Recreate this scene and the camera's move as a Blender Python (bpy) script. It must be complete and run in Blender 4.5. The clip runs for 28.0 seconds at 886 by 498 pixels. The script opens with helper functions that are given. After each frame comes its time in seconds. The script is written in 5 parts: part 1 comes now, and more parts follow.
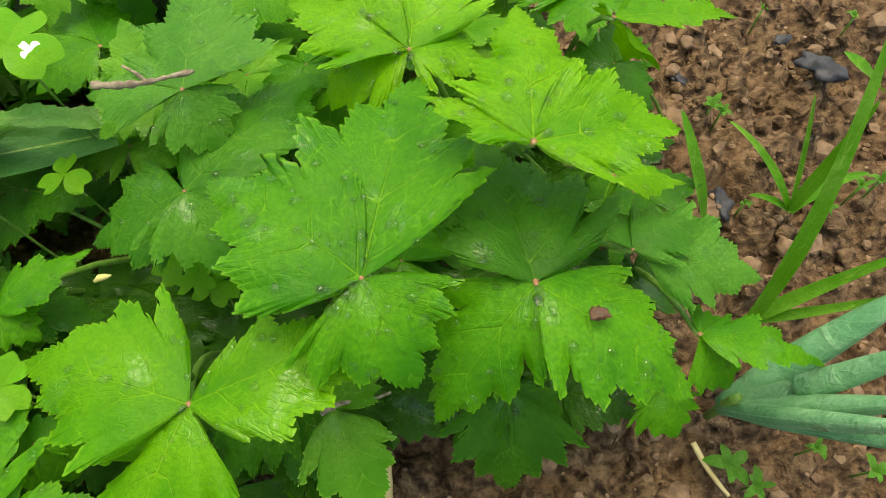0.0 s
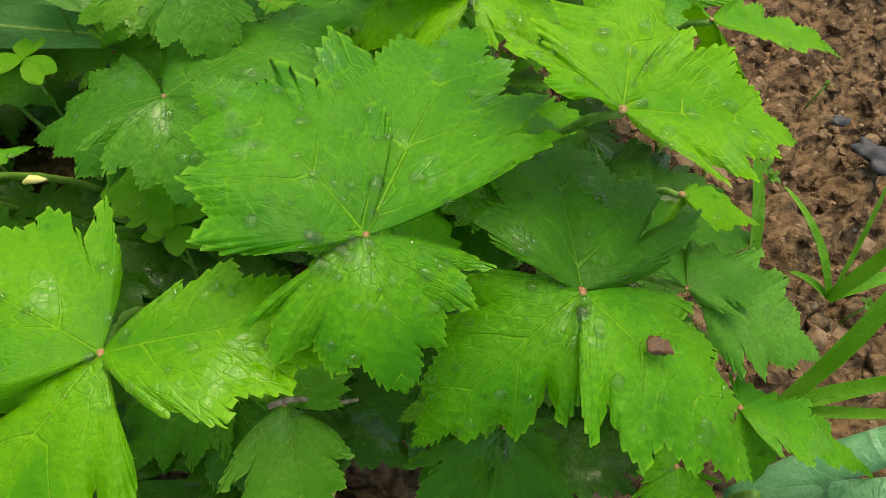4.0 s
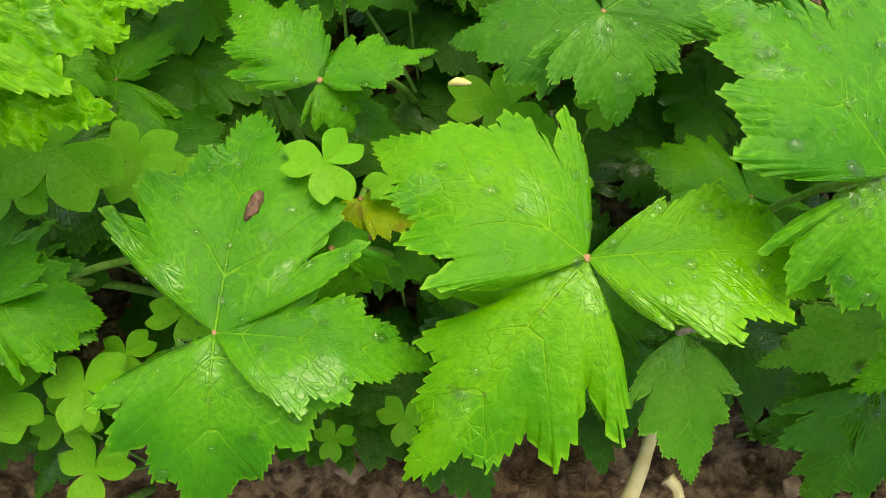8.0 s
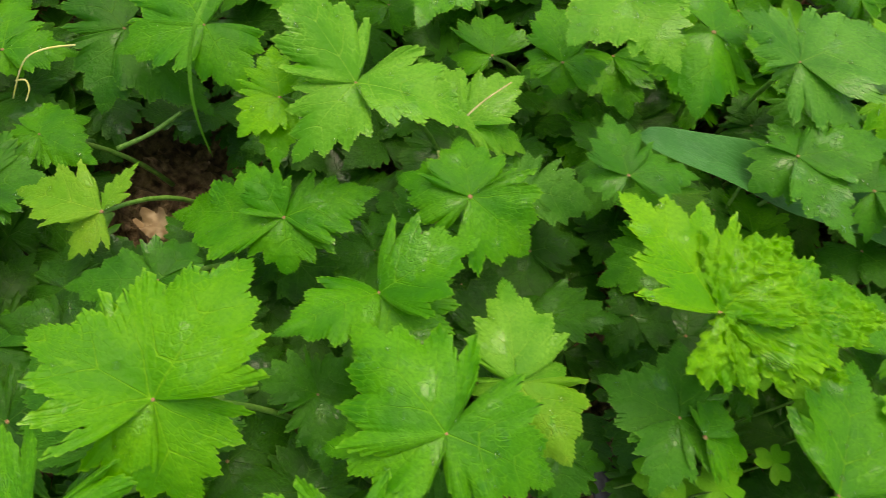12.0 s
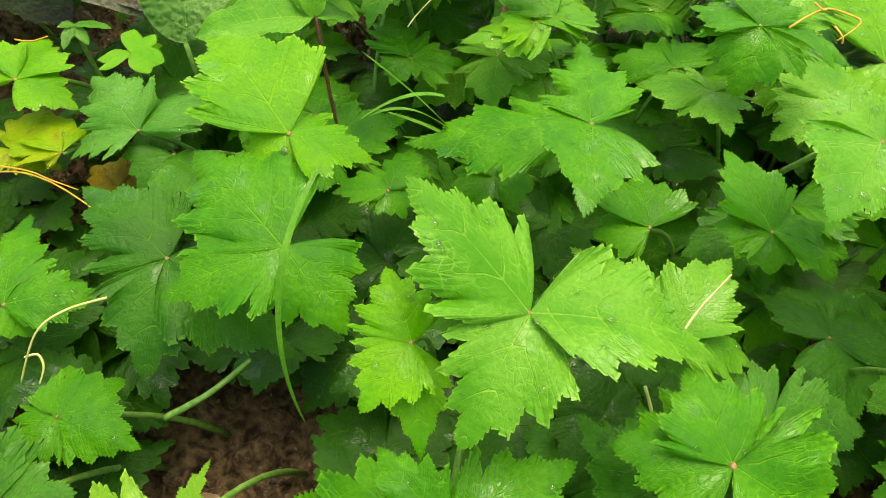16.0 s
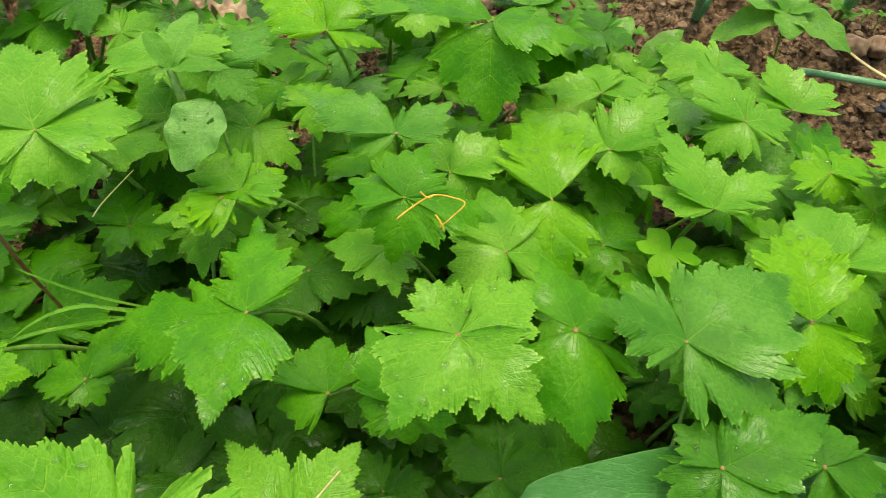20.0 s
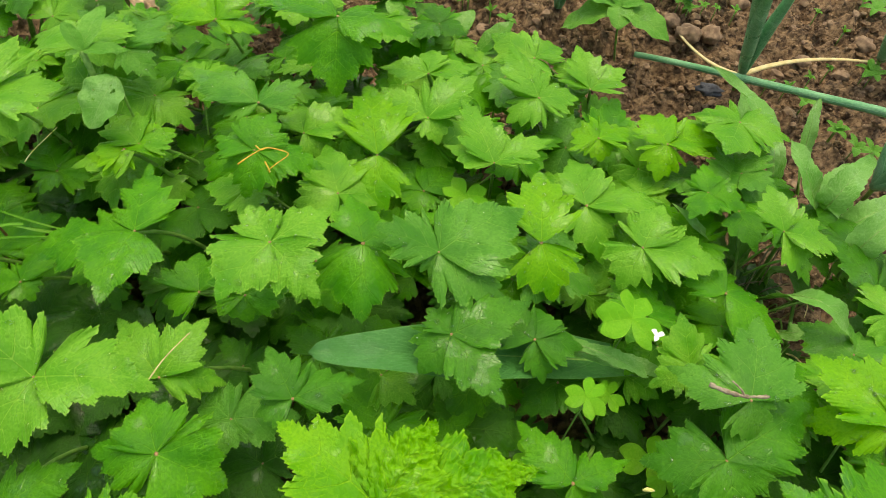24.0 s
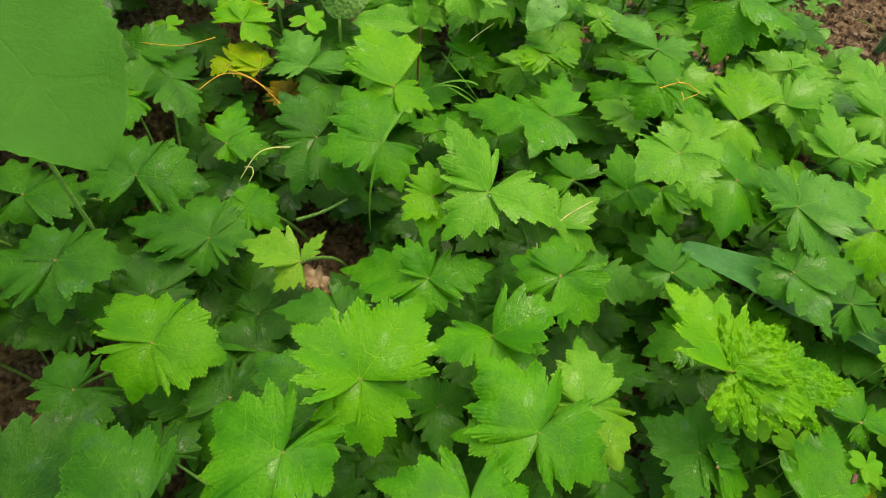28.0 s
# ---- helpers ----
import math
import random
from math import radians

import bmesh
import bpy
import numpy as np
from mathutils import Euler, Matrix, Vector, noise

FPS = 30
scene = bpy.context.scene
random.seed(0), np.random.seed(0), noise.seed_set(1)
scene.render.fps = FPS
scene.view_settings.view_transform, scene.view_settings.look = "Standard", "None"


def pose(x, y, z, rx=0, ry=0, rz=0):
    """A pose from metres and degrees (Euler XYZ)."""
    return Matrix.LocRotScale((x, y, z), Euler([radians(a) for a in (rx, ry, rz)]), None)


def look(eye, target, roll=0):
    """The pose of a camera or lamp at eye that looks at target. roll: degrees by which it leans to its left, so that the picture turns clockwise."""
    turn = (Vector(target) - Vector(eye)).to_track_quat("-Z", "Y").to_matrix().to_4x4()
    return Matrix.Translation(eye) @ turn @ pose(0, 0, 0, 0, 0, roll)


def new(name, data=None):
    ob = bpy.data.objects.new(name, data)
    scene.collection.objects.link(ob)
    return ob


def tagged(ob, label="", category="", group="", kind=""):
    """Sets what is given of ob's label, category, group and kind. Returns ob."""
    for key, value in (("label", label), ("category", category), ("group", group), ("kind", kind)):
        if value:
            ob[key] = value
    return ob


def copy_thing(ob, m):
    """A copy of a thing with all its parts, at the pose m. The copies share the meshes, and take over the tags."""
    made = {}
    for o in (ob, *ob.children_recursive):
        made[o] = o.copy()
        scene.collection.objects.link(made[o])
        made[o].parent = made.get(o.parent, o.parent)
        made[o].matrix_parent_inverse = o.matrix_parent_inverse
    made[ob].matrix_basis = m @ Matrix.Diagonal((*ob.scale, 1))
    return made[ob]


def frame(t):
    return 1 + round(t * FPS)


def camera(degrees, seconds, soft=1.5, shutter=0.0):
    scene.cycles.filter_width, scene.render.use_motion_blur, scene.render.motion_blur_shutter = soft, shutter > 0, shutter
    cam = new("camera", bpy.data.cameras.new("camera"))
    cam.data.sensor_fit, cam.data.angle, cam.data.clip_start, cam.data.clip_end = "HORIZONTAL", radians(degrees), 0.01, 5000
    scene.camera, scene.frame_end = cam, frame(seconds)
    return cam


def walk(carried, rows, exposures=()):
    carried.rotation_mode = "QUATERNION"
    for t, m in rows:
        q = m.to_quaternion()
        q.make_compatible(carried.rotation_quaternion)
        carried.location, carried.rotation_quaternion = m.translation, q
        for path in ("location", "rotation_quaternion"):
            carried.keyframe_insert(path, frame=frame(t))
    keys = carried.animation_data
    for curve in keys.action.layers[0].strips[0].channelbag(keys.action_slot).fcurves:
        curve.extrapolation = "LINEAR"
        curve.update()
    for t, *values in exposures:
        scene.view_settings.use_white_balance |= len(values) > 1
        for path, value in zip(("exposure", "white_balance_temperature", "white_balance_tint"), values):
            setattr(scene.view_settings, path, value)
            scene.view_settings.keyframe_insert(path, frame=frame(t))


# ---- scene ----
cam = camera(65.9, 28.0, soft=0.85, shutter=0.25)
SKY, SUN, STOPS = 0.20, 0.6, 0.75
METRES, EYE, TILT, LEAN, TURN = 1.3, 0.333, -65.01, 0.66, 0.0
ROWS = [
    (0.0, 0.0, 0.0, 0.0, 0.0, 0.0, -0.0),
    (0.5, -0.0047, -0.0002, -0.0043, -0.0, 0.07, -1.13),
    (1.0, -0.01, -0.0001, -0.0062, -0.1, 0.17, -2.03),
    (1.5, -0.0148, -0.0007, -0.0063, -0.37, 0.06, -3.57),
    (2.0, -0.0143, -0.0043, -0.0075, -0.04, 0.17, -5.72),
    (2.5, -0.0136, 0.0051, -0.0085, -0.87, 0.92, -8.64),
    (4.5, -0.008, 0.0379, -0.0143, -2.7, 4.39, -13.73),
    (5.0, -0.021, 0.0275, -0.026, -2.09, 3.39, -15.4),
    (5.5, -0.0414, 0.0221, -0.0311, -1.22, 2.34, -15.3),
    (6.0, -0.0621, 0.0229, -0.0418, -0.7, 0.43, -16.53),
    (6.5, -0.0733, 0.0256, -0.0489, 0.24, 0.6, -19.38),
    (7.0, -0.0768, 0.0317, -0.0477, 1.12, 0.09, -20.13),
    (7.5, -0.0774, 0.0368, -0.0455, 1.24, -0.81, -19.68),
    (8.0, -0.0792, 0.0357, -0.04, 2.01, -1.24, -19.56),
    (8.5, -0.0786, 0.0311, -0.0428, 3.52, -1.7, -20.18),
    (9.0, -0.0824, 0.0232, -0.0477, 4.9, -1.59, -23.03),
    (9.5, -0.1006, -0.0037, -0.0497, 7.38, -1.75, -28.05),
    (10.0, -0.1292, -0.0465, -0.0526, 11.35, -3.83, -34.72),
    (10.5, -0.1509, -0.0777, -0.0639, 13.74, -4.67, -39.08),
    (11.0, -0.1606, -0.0913, -0.0589, 14.26, -3.69, -37.05),
    (11.5, -0.1867, -0.0968, -0.0583, 13.47, -1.19, -35.51),
    (12.0, -0.2298, -0.0907, -0.0733, 11.83, -3.01, -36.23),
    (12.5, -0.2559, -0.082, -0.0853, 11.3, 2.82, -41.2),
    (14.5, -0.3079, -0.029, -0.0862, 11.07, 4.67, -33.53),
    (15.0, -0.3166, -0.0239, -0.0685, 11.17, 6.21, -29.35),
    (15.5, -0.3184, -0.0289, -0.0683, 11.97, 7.51, -29.36),
    (16.0, -0.3108, -0.028, -0.0687, 11.79, 7.02, -28.77),
    (16.5, -0.3127, -0.0357, -0.0632, 11.15, 6.97, -27.77),
    (17.0, -0.3074, -0.0373, -0.0589, 11.79, 6.9, -27.41),
    (17.5, -0.2914, -0.0397, -0.0338, 11.16, 8.07, -26.43),
    (18.0, -0.2835, -0.0406, -0.0176, 8.84, 9.76, -26.12),
    (18.5, -0.282, -0.0404, -0.0105, 7.82, 10.69, -25.11),
    (19.0, -0.2785, -0.039, -0.004, 7.48, 10.48, -24.41),
    (19.5, -0.2643, -0.0404, 0.0066, 7.97, 10.51, -22.68),
    (20.0, -0.2455, -0.0379, 0.0161, 8.05, 10.23, -21.77),
    (20.5, -0.2347, -0.0432, 0.0253, 7.71, 10.36, -20.87),
    (21.0, -0.2242, -0.0531, 0.0315, 7.4, 10.72, -20.56),
    (21.5, -0.2032, -0.0619, 0.0311, 6.76, 10.29, -19.91),
    (22.0, -0.1726, -0.0915, 0.0446, 7.18, 9.39, -17.43),
    (22.5, -0.1516, -0.1083, 0.044, 7.4, 9.53, -16.6),
    (24.5, -0.1695, -0.1258, -0.0084, 5.77, 8.05, -25.6),
    (25.0, -0.1804, -0.1556, -0.0299, 5.68, 9.75, -29.17),
    (25.5, -0.191, -0.1755, -0.0413, 5.86, 9.91, -31.12),
    (26.0, -0.2013, -0.1874, -0.0518, 6.59, 10.04, -32.95),
    (26.5, -0.2126, -0.1925, -0.0641, 6.47, 10.19, -35.69),
    (27.0, -0.224, -0.1917, -0.0701, 7.61, 9.96, -37.05),
    (27.5, -0.2322, -0.1959, -0.0926, 11.68, 6.47, -40.05),
    (28.0, -0.2271, -0.1962, -0.1098, 14.02, 4.05, -42.03),
]
LIGHT = [(0.0, -0.10), (1.0, -0.14), (2.0, -0.15), (5.0, -0.20), (6.0, -0.12), (7.0, 0.17), (8.0, 0.13), (9.0, 0.07), (10.0, 0.18), (11.0, -0.04), (12.0, -0.26), (13.5, 0.00), (15.0, 0.32), (16.0, 0.25), (17.0, 0.18), (18.0, 0.01), (20.0, 0.00), (22.0, 0.00), (23.5, -0.10), (25.0, -0.20), (27.0, -0.13), (28.0, -0.20)]
walk(cam, [(t, pose(0, 0, EYE, TILT, LEAN, TURN) @ pose(METRES * x, METRES * y, METRES * z, 90 + pitch, roll, yaw)) for t, x, y, z, yaw, pitch, roll in ROWS], exposures=[(t, STOPS + s, 8500.0, 2.0) for t, s in LIGHT])

# Light of an overcast day
world = bpy.data.worlds.new("world")
scene.world = world
world.use_nodes = True
wn = world.node_tree.nodes
sky = wn.new("ShaderNodeTexSky")
sky.sky_type = "NISHITA"
sky.sun_disc = False
sky.sun_elevation = radians(75)
sky.sun_rotation = radians(-8)
sky.air_density, sky.dust_density = 1.0, 4.0
wn["Background"].inputs["Strength"].default_value = SKY
world.node_tree.links.new(sky.outputs["Color"], wn["Background"].inputs["Color"])
sun = new("sun", bpy.data.lights.new("sun", "SUN"))
sun.data.energy, sun.data.angle, sun.data.color = SUN, radians(60), (1.0, 0.97, 0.92)
sun.matrix_world = look((-0.4, 0.9, 3.0), (-0.2, 0.1, 0.0))


# ---- materials ----
def mat(name, rough=0.5):
    m = bpy.data.materials.new(name)
    m.use_nodes = True
    t = m.node_tree
    p = t.nodes["Principled BSDF"]
    p.inputs["Roughness"].default_value = rough
    return m, t, p


def node(t, kind, **values):
    n = t.nodes.new("ShaderNode" + kind)
    for key, value in values.items():
        n.inputs[key.replace("_", " ")].default_value = value
    return n


def calc(t, op, a, b=None, c=None, clamp=False):
    n = t.nodes.new("ShaderNodeMath")
    n.operation, n.use_clamp = op, clamp
    for i, v in enumerate((a, b, c)):
        if v is None:
            continue
        if isinstance(v, (int, float)):
            n.inputs[i].default_value = v
        else:
            t.links.new(v, n.inputs[i])
    return n.outputs[0]


def mix(t, fac, a, b, blend="MIX"):
    n = t.nodes.new("ShaderNodeMix")
    n.data_type, n.blend_type = "RGBA", blend
    for sock, v in ((n.inputs[0], fac), (n.inputs[6], a), (n.inputs[7], b)):
        if isinstance(v, (int, float)):
            sock.default_value = v
        elif isinstance(v, tuple):
            sock.default_value = (*v, 1)
        else:
            t.links.new(v, sock)
    return n.outputs[2]


def ramp(t, fac, a, b):
    n = t.nodes.new("ShaderNodeMapRange")
    n.interpolation_type = "SMOOTHSTEP"
    n.inputs[1].default_value, n.inputs[2].default_value = a, b
    t.links.new(fac, n.inputs[0])
    return n.outputs[0]


def texture(t, kind, scale, detail=3, space="Object", stretch=None):
    co = t.nodes.new("ShaderNodeTexCoord").outputs[space]
    if stretch:
        mp = t.nodes.new("ShaderNodeMapping")
        mp.inputs["Scale"].default_value = stretch
        t.links.new(co, mp.inputs["Vector"])
        co = mp.outputs[0]
    n = t.nodes.new("ShaderNodeTex" + kind)
    n.inputs["Scale"].default_value = scale
    if kind == "Noise":
        n.inputs["Detail"].default_value = detail
    t.links.new(co, n.inputs["Vector"])
    return n


def leaf_material(name, base, pale, dark, glow, veins=6, rough=0.40, thin=0.24, spots=0.0, damp=1.0, quilt=0.45, cells=330, ribs=0.5):
    """Leaf surface: base colour with patches of pale and dark, paler veins, fine net relief, light shining through."""
    m, t, p = mat(name, rough)
    uv = t.nodes.new("ShaderNodeUVMap")
    sep = t.nodes.new("ShaderNodeSeparateXYZ")
    t.links.new(uv.outputs[0], sep.inputs[0])
    out = calc(t, "ABSOLUTE", calc(t, "MULTIPLY_ADD", sep.outputs[0], 2.0, -1.0))
    wob = texture(t, "Noise", 60, 2).outputs[0]
    along = calc(t, "ADD", sep.outputs[1], calc(t, "MULTIPLY_ADD", wob, 0.05, -0.025))
    rib = calc(t, "MULTIPLY", ramp(t, out, 0.022, 0.006), ramp(t, sep.outputs[1], 1.05, 0.55))
    side = calc(t, "PINGPONG", calc(t, "MULTIPLY_ADD", along, float(veins), -0.64 + veins), 0.5)
    thick = calc(t, "MULTIPLY", side, calc(t, "MULTIPLY_ADD", out, 1.5, 0.35))
    lat = calc(t, "MULTIPLY", ramp(t, thick, 0.019, 0.006), ramp(t, out, 1.05, 0.35))
    fine = calc(t, "PINGPONG", calc(t, "ADD", calc(t, "MULTIPLY", along, veins * 3.0), calc(t, "MULTIPLY", out, 0.6)), 0.5)
    sub = calc(t, "MULTIPLY", calc(t, "MULTIPLY", ramp(t, fine, 0.12, 0.02), ramp(t, out, 0.15, 0.6)), ramp(t, wob, 0.42, 0.60))
    net = texture(t, "Voronoi", 1.0, space="UV", stretch=(11.0, 26.0, 1.0))
    net.feature = "DISTANCE_TO_EDGE"
    mesh_net = calc(t, "MULTIPLY", ramp(t, net.outputs["Distance"], 0.09, 0.01), ramp(t, wob, 0.30, 0.62))
    info = t.nodes.new("ShaderNodeObjectInfo")
    patch = texture(t, "Noise", 38, 3).outputs[0]
    grain = texture(t, "Noise", 700, 2).outputs[0]
    col = mix(t, ramp(t, patch, 0.35, 0.72), base, pale)
    col = mix(t, calc(t, "MULTIPLY", ramp(t, patch, 0.52, 0.30), 0.9), col, dark)
    col = mix(t, calc(t, "MULTIPLY", info.outputs["Random"], 0.45), col, dark)
    col = mix(t, calc(t, "MULTIPLY", mesh_net, 0.65), col, pale)
    vein = calc(t, "MAXIMUM", rib, calc(t, "MAXIMUM", calc(t, "MULTIPLY", lat, 0.85), calc(t, "MULTIPLY", sub, 0.35)), clamp=True)
    veincol = (min(1, pale[0] * 1.5 + 0.05), min(1, pale[1] * 1.25 + 0.05), pale[2] * 1.5 + 0.01)
    col = mix(t, calc(t, "MULTIPLY", vein, ribs), col, veincol)
    col = mix(t, calc(t, "MULTIPLY", ramp(t, out, 0.95, 1.0), 0.45), col, veincol)
    if spots:
        sp = texture(t, "Noise", 95, 4).outputs[0]
        col = mix(t, ramp(t, sp, 0.62 - spots, 0.72 - spots), col, (0.30, 0.20, 0.02))
    col = mix(t, calc(t, "MULTIPLY", ramp(t, grain, 0.35, 0.7), 0.46), col, dark)
    t.links.new(col, p.inputs["Base Color"])
    wet = calc(t, "MULTIPLY", ramp(t, texture(t, "Noise", 55, 4).outputs[0], 0.56, 0.66), damp)
    rg = calc(t, "MULTIPLY_ADD", patch, 0.35, rough - 0.15)
    rg = calc(t, "MULTIPLY", rg, calc(t, "MULTIPLY_ADD", wet, -0.75, 1.0))
    t.links.new(rg, p.inputs["Roughness"])
    p.inputs["Sheen Weight"].default_value, p.inputs["Sheen Roughness"].default_value, p.inputs["Sheen Tint"].default_value = 0.03, 0.5, (0.8, 1.0, 0.5, 1)
    t.links.new(calc(t, "MULTIPLY_ADD", wet, 0.34, 0.19), p.inputs["Specular IOR Level"])
    pucker = texture(t, "Noise", 230, 3).outputs[0]
    h = calc(t, "SUBTRACT", calc(t, "MULTIPLY_ADD", pucker, 1.2, calc(t, "MULTIPLY", grain, 0.3)), calc(t, "ADD", calc(t, "MULTIPLY", calc(t, "MAXIMUM", rib, lat), 0.5), calc(t, "MULTIPLY", calc(t, "MAXIMUM", mesh_net, sub), 0.20)))
    if quilt:
        cell = texture(t, "Voronoi", cells)
        cell.feature = "SMOOTH_F1"
        h = calc(t, "SUBTRACT", h, calc(t, "MULTIPLY", cell.outputs["Distance"], quilt))
    bump = node(t, "Bump", Strength=0.7, Distance=0.0010)
    t.links.new(h, bump.inputs["Height"])
    t.links.new(bump.outputs[0], p.inputs["Normal"])
    tr = t.nodes.new("ShaderNodeBsdfTranslucent")
    t.links.new(mix(t, 0.6, col, glow), tr.inputs["Color"])
    t.links.new(bump.outputs[0], tr.inputs["Normal"])
    ms = t.nodes.new("ShaderNodeMixShader")
    ms.inputs[0].default_value = thin
    t.links.new(p.outputs[0], ms.inputs[1])
    t.links.new(tr.outputs[0], ms.inputs[2])
    t.links.new(ms.outputs[0], t.nodes["Material Output"].inputs["Surface"])
    return m


GLOW = (0.20, 0.58, 0.01)
LEAF = {
    "l": leaf_material("lime_leaf", (0.110, 0.37, 0.004), (0.20, 0.50, 0.012), (0.055, 0.27, 0.003), GLOW),
    "l2": leaf_material("fresh_leaf", (0.120, 0.37, 0.018), (0.215, 0.50, 0.050), (0.055, 0.26, 0.009), GLOW),
    "k": leaf_material("clear_green_leaf", (0.085, 0.325, 0.004), (0.15, 0.43, 0.010), (0.045, 0.24, 0.003), GLOW),
    "m": leaf_material("green_leaf", (0.055, 0.275, 0.004), (0.115, 0.39, 0.012), (0.022, 0.17, 0.003), GLOW),
    # deep green, lowered further so leaves under others look shaded
    "d": leaf_material("deep_shade_leaf", (0.032, 0.18, 0.004), (0.065, 0.26, 0.012), (0.014, 0.10, 0.003), GLOW),
    "g": leaf_material("wet_dark_leaf", (0.042, 0.215, 0.008), (0.085, 0.31, 0.020), (0.020, 0.135, 0.005), GLOW, damp=1.35),
    "b": leaf_material("bluish_leaf", (0.066, 0.265, 0.018), (0.13, 0.37, 0.045), (0.030, 0.17, 0.010), GLOW),
    "y": leaf_material("yellowed_leaf", (0.24, 0.41, 0.006), (0.38, 0.47, 0.010), (0.13, 0.33, 0.005), (0.5, 0.6, 0.02), spots=0.03),
    "o": leaf_material("withering_leaf", (0.26, 0.17, 0.008), (0.36, 0.30, 0.012), (0.14, 0.07, 0.006), (0.5, 0.4, 0.02), spots=0.05),
    "y2": leaf_material("paling_leaf", (0.16, 0.39, 0.02), (0.25, 0.46, 0.04), (0.09, 0.30, 0.01), (0.4, 0.6, 0.03)),
    "clover": leaf_material("clover_leaf", (0.14, 0.43, 0.014), (0.20, 0.50, 0.03), (0.09, 0.36, 0.010), GLOW, veins=4, rough=0.55, quilt=0.1, damp=0.4),
    "lance": leaf_material("lance_leaf", (0.15, 0.38, 0.07), (0.25, 0.49, 0.15), (0.085, 0.29, 0.035), GLOW, veins=9, rough=0.4),
    "weed": leaf_material("weed_leaf", (0.10, 0.34, 0.035), (0.20, 0.44, 0.08), (0.055, 0.23, 0.015), GLOW, veins=7, rough=0.5),
    "purple": leaf_material("purple_leaf", (0.105, 0.115, 0.070), (0.115, 0.190, 0.070), (0.100, 0.065, 0.070), (0.2, 0.3, 0.06), veins=6, rough=0.7, thin=0.08, quilt=6.0, cells=280, ribs=0.4, damp=0.1),
    "mustard": leaf_material("mustard_leaf", (0.095, 0.235, 0.040), (0.150, 0.31, 0.07), (0.055, 0.165, 0.025), GLOW, veins=6, rough=0.7, thin=0.15, quilt=5.0, cells=330, damp=0.1),
    # herb green darkened to stand in for shade low in the bed
    "s": leaf_material("shade_darkened_leaf", (0.017, 0.105, 0.002), (0.038, 0.165, 0.006), (0.008, 0.058, 0.002), GLOW, thin=0.15),
    "big": leaf_material("smooth_leaf", (0.040, 0.175, 0.012), (0.048, 0.19, 0.016), (0.034, 0.155, 0.010), GLOW, veins=1, rough=0.65, thin=0.15, damp=0.0, quilt=0.0, ribs=0.10),
    "broad": leaf_material("broad_smooth_leaf", (0.050, 0.21, 0.045), (0.085, 0.28, 0.075), (0.034, 0.16, 0.032), GLOW, veins=7, rough=0.45, thin=0.15, damp=0.5, quilt=0.1, ribs=0.35),
    "onion": leaf_material("onion_leaf", (0.15, 0.40, 0.19), (0.25, 0.52, 0.28), (0.09, 0.30, 0.13), (0.15, 0.4, 0.1), veins=1, rough=0.38, thin=0.03),
    "grass": leaf_material("grass_blade", (0.10, 0.36, 0.02), (0.20, 0.46, 0.06), (0.06, 0.26, 0.01), GLOW, veins=1, rough=0.45),
}


def plain(name, a, b, scale, rough, relief=0.0005, stretch=None):
    m, t, p = mat(name, rough)
    n = texture(t, "Noise", scale, 4, stretch=stretch)
    big = texture(t, "Noise", scale * 0.13, 2)
    col = mix(t, ramp(t, n.outputs[0], 0.3, 0.7), a, b)
    col = mix(t, calc(t, "MULTIPLY", big.outputs[0], 0.5), col, a)
    t.links.new(col, p.inputs["Base Color"])
    bump = node(t, "Bump", Strength=0.6, Distance=relief)
    t.links.new(n.outputs[0], bump.inputs["Height"])
    t.links.new(bump.outputs[0], p.inputs["Normal"])
    return m


STEM = plain("stem", (0.10, 0.26, 0.03), (0.24, 0.42, 0.09), 300, 0.45)
REDSTEM = plain("red_stem", (0.16, 0.05, 0.03), (0.25, 0.14, 0.05), 300, 0.45)
NODE = plain("leaf_joint", (0.34, 0.12, 0.08), (0.34, 0.38, 0.10), 500, 0.5)
STRAW = plain("straw", (0.50, 0.40, 0.17), (0.70, 0.62, 0.34), 120, 0.6, stretch=(1, 1, 0.2))
TENDRIL = plain("tendril", (0.62, 0.30, 0.02), (0.75, 0.48, 0.05), 200, 0.4)
TWIG = plain("twig", (0.17, 0.13, 0.085), (0.46, 0.39, 0.28), 400, 0.8, 0.001)
PETAL = plain("petal", (0.80, 0.80, 0.78), (0.86, 0.86, 0.84), 200, 0.5)
BUD = plain("bud", (0.62, 0.58, 0.12), (0.75, 0.72, 0.40), 300, 0.5)
STONE = plain("stone", (0.14, 0.085, 0.05), (0.36, 0.245, 0.145), 160, 0.8, 0.001)
DARKSTONE = plain("dark_stone", (0.02, 0.022, 0.028), (0.07, 0.075, 0.09), 200, 0.6, 0.001)
DEAD = plain("dead_leaf", (0.24, 0.15, 0.075), (0.50, 0.38, 0.24), 90, 0.7, 0.001)
BROWN = plain("brown_spot", (0.06, 0.03, 0.015), (0.20, 0.10, 0.05), 900, 0.6, 0.0006)


